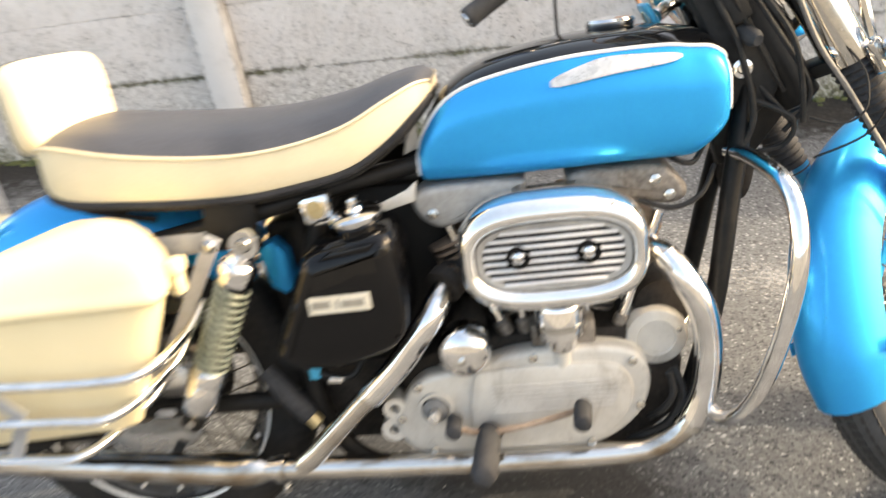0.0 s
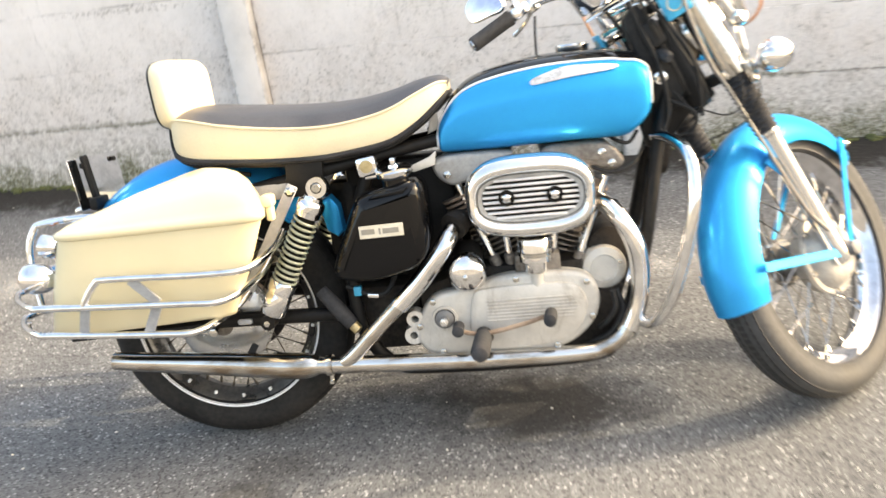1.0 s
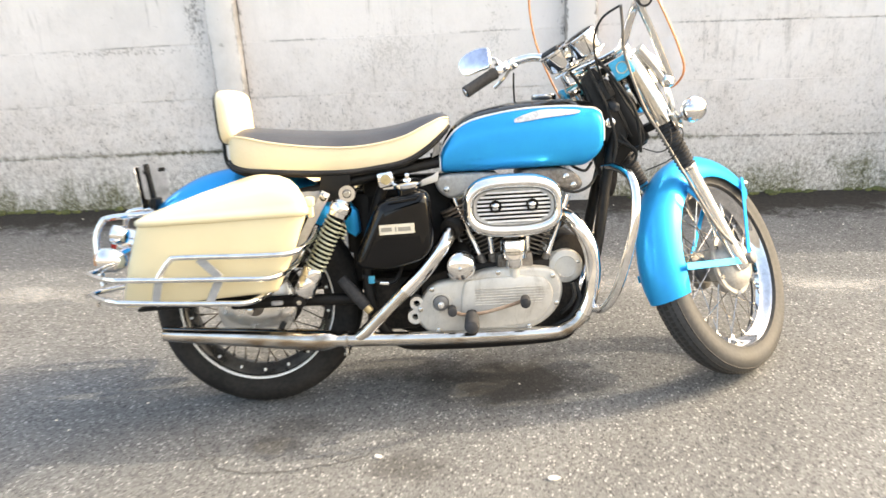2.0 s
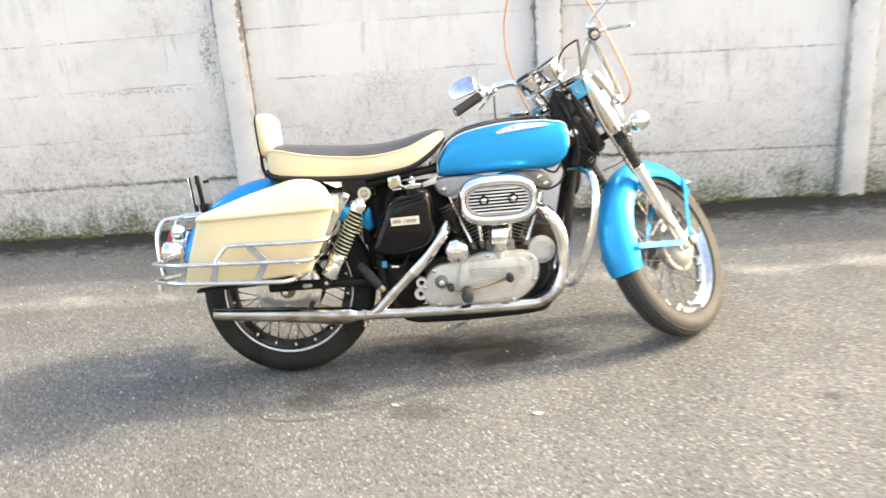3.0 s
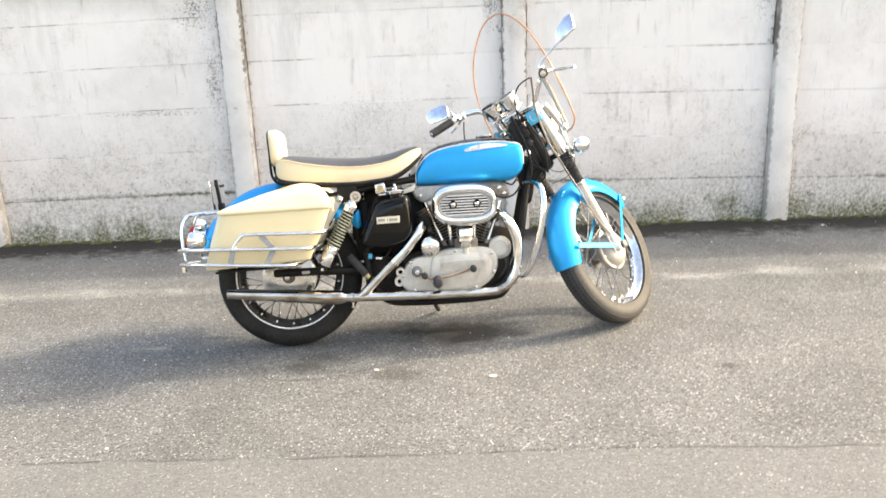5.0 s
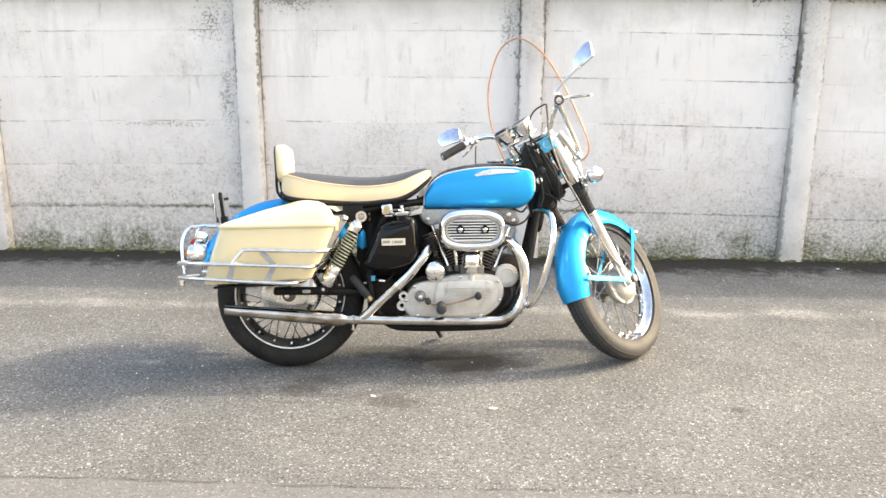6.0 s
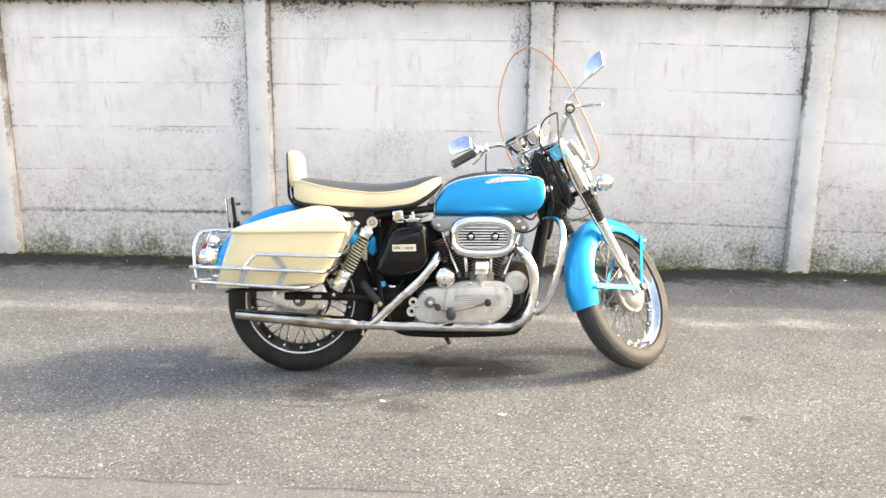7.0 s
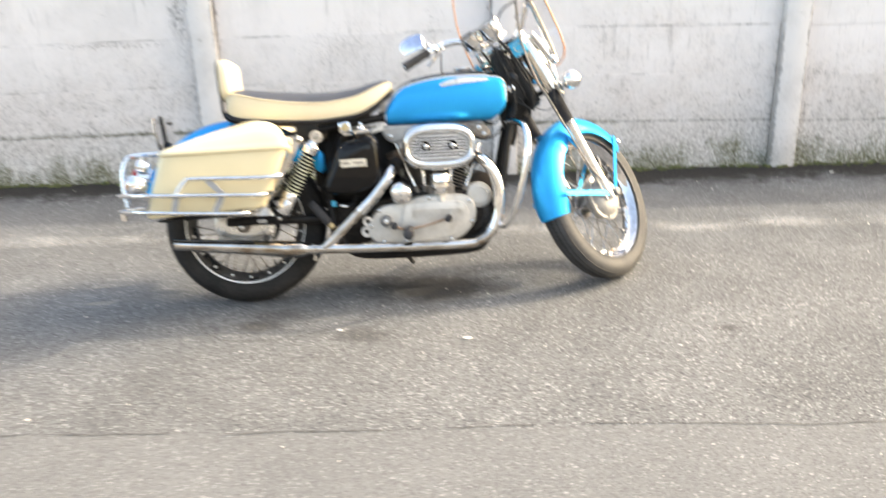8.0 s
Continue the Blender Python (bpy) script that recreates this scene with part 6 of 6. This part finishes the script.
# enlarged battery box and black filler blocks, added to darken see-through gaps
part("battery_box", rbox(0.25, 0.12, 0.28, 0.012, pose(0.475, 0.03, 0.51)), M_FRAME, bike)
part("dark_filler", rbox(0.085, 0.12, 0.26, 0.012, pose(0.350, 0.03, 0.480)), M_FRAME, bike, "black filler block before the rear wheel")
part("dark_filler", rbox(0.06, 0.12, 0.17, 0.012, pose(0.325, 0.03, 0.52)), M_FRAME, bike)
part("cylinder_filler", rbox(0.10, 0.05, 0.30, 0.02, pose(0.575, 0.07, 0.47)), M_FRAME, bike, "black filler block behind the rear cylinder")
part("inner_fender", plate([(0.284, 0.57), (0.298, 0.502), (0.322, 0.486), (0.338, 0.50), (0.333, 0.56), (0.314, 0.585)], -0.060, 0.055, 0.010), M_BLUE, bike, "blue mudguard front behind the shock")

# ----- foot controls -----
peg = part("foot_peg", lathe([(0.010, -0.115), (0.016, -0.112), (0.0205, -0.10), (0.0195, -0.02), (0.016, 0.0), (0.0185, 0.005)], 20, aim((0.640, -0.165, 0.262), (0.05, 1, 0.02))), M_RUBBER, bike, "worn black rubber foot peg")
part("peg_mount", tube([(0.66, -0.11, 0.225), (0.645, -0.16, 0.262)], 0.011, 10), M_IRON, peg)
pedal = part("brake_pedal", tube([(0.582, -0.165, 0.283), (0.61, -0.17, 0.270), (0.66, -0.172, 0.270), (0.73, -0.175, 0.285), (0.785, -0.178, 0.302)], 0.0050, 10), M_RUST, bike, "worn brown brake pedal with rubber pad")
part("pedal_pad", lathe([(0.008, -0.03), (0.0135, -0.027), (0.0145, 0.0), (0.0135, 0.025), (0.008, 0.028)], 16, aim((0.787, -0.195, 0.303), (0.1, 1, 0))), M_RUBBER, pedal)
part("shift_rubber", lathe([(0.006, -0.02), (0.013, -0.018), (0.013, 0.02), (0.006, 0.022)], 16, aim((0.586, -0.172, 0.282), (0, 1, 0))), M_RUBBER, pedal)
part("brake_switch", tube([(0.280, -0.12, 0.380, 0.015), (0.316, -0.13, 0.337, 0.0175), (0.346, -0.135, 0.299, 0.016)], 0.018, 14), M_RUBBER, bike, "dark rubber-covered passenger peg")
part("peg_tip", lathe([(0.002, 0.0), (0.012, 0.001), (0.012, 0.018), (0.004, 0.022)], 12, aim((0.346, -0.135, 0.299), (0.6, -0.1, -0.7))), M_DIRTY_CREAM, bike)
part("blue_connector", rbox(0.018, 0.014, 0.022, 0.003, pose(0.366, -0.125, 0.374)), M_TAPE, bike, "small blue cable connector")
part("hose", tube([(0.34, -0.12, 0.385), (0.39, -0.128, 0.366), (0.43, -0.128, 0.366), (0.452, -0.11, 0.40)], 0.006, 8), M_CABLE, bike)
part("hose_clip", rbox(0.026, 0.012, 0.010, 0.003, pose(0.402, -0.136, 0.364, 0, 6, 0)), M_SATIN, bike, "bright clip on the breather hose")
part("lower_hose", tube([(0.86, -0.115, 0.20), (0.92, -0.13, 0.235), (0.945, -0.13, 0.285), (0.935, -0.12, 0.33)], 0.008, 8), M_CABLE, bike)
part("gearbox_dark", rbox(0.16, 0.18, 0.16, 0.02, pose(0.42, 0.01, 0.29)), M_IRON, bike, "dark gearbox and mounts behind the covers")
part("chain_guard", plate([(-0.06, 0.405), (0.30, 0.395), (0.30, 0.378), (-0.04, 0.388)], 0.075, 0.10, 0.003), M_FRAME, bike)

# ----- crash bar -----
CRASH = [(1.048, -0.03, 0.645), (1.062, -0.10, 0.648), (1.078, -0.185, 0.632), (1.084, -0.225, 0.59), (1.078, -0.245, 0.52), (1.058, -0.24, 0.42), (1.033, -0.215, 0.325), (1.008, -0.175, 0.268), (0.988, -0.135, 0.258), (0.970, -0.115, 0.285)]
part("crash_bar", tube(CRASH, 0.0125, 12), M_CHROME, bike, "chrome engine crash bar")
part("crash_bar", flipped(tube(CRASH, 0.0125, 12)), M_CHROME, bike, "chrome engine crash bar")
part("horn", lathe([(0.02, -0.03), (0.04, -0.02), (0.048, 0.0), (0.046, 0.008), (0.001, 0.012)], 28, aim((1.075, 0.02, 0.60), (1, 0, -0.2))), M_IRON, bike)
for k, pts in enumerate((((1.02, -0.05, 0.63), (0.99, -0.095, 0.60), (0.945, -0.10, 0.585), (0.90, -0.09, 0.60)), ((1.08, -0.045, 0.72), (1.13, -0.06, 0.69), (1.12, -0.05, 0.65), (1.06, -0.04, 0.64)), ((0.93, -0.02, 0.68), (0.95, -0.06, 0.655), (0.985, -0.06, 0.64), (1.01, -0.03, 0.66)))):
    part("cable", tube(pts, 0.0042, 8), M_CABLE, bike)

# ----- tail -----
holder = part("plate_bracket", joined(flat_bar((-0.245, -0.03, 0.59), (-0.262, -0.03, 0.728), 0.022, 0.012, (1, 0, 0)), rbox(0.02, 0.06, 0.03, 0.005, pose(-0.245, -0.03, 0.615))), M_FRAME, bike, "black number plate bracket")
part("number_plate", rbox(0.0018, 0.20, 0.12, 0.0006, pose(-0.268, 0.03, 0.662, 0, -6, -4), 1), M_CHROME, holder, "bare metal back of the number plate")
for x, y, z in ((-0.264, -0.045, 0.705), (-0.264, 0.105, 0.705)):
    part("plate_bolt", lathe([(0.001, 0.0), (0.007, 0.0), (0.007, 0.006), (0.002, 0.008)], 6, aim((x, y, z), (1, 0, 0))), M_FRAME, holder)
tail = part("tail_lamp", lathe([(0.02, -0.03), (0.038, -0.025), (0.042, 0.0), (0.044, 0.02), (0.040, 0.024)], 28, aim((-0.345, 0, 0.50), (-1, 0, 0.15))), M_CHROME, bike, "chrome tail lamp")
part("lens", lathe([(0.001, 0.05), (0.03, 0.044), (0.039, 0.026), (0.039, 0.02)], 28, aim((-0.345, 0, 0.50), (-1, 0, 0.15))), M_RED, tail, "red lens")
for s in (-1, 1):
    at = Vector((-0.325, 0.215 * s, 0.485))
    ind = part("rear_turn_lamp", lathe([(0.002, -0.05), (0.018, -0.046), (0.030, -0.03), (0.034, -0.004), (0.034, 0.012), (0.031, 0.016)], 28, aim(at, (-1, 0, 0.1))), M_CHROME, bike, "round chrome rear turn lamp")
    part("lens", lathe([(0.001, 0.03), (0.018, 0.027), (0.029, 0.016), (0.029, 0.012)], 28, aim(at, (-1, 0, 0.1))), M_AMBER, ind, "amber lens")
    part("stem", tube([(-0.33, 0.06 * s, 0.49), (-0.325, 0.185 * s, 0.487)], 0.008, 8, 0), M_CHROME, ind)
    part("rear_lamp_cup", lathe([(0.002, -0.03), (0.018, -0.026), (0.026, -0.012), (0.027, 0.01)], 24, aim((-0.310, 0.165 * s, 0.545), (-1, 0.0, 0.2))), M_CHROME, ind)
part("fender_rail", tube([(-0.30, -0.10, 0.59), (-0.36, -0.11, 0.585)], 0.006, 8, 0), M_CHROME, bike)

# ----- side stand -----
part("side_stand", tube([(0.62, 0.10, 0.17), (0.645, 0.20, 0.105), (0.662, 0.30, 0.070)], 0.010, 10), M_FRAME, bike, "steel side stand under the frame")
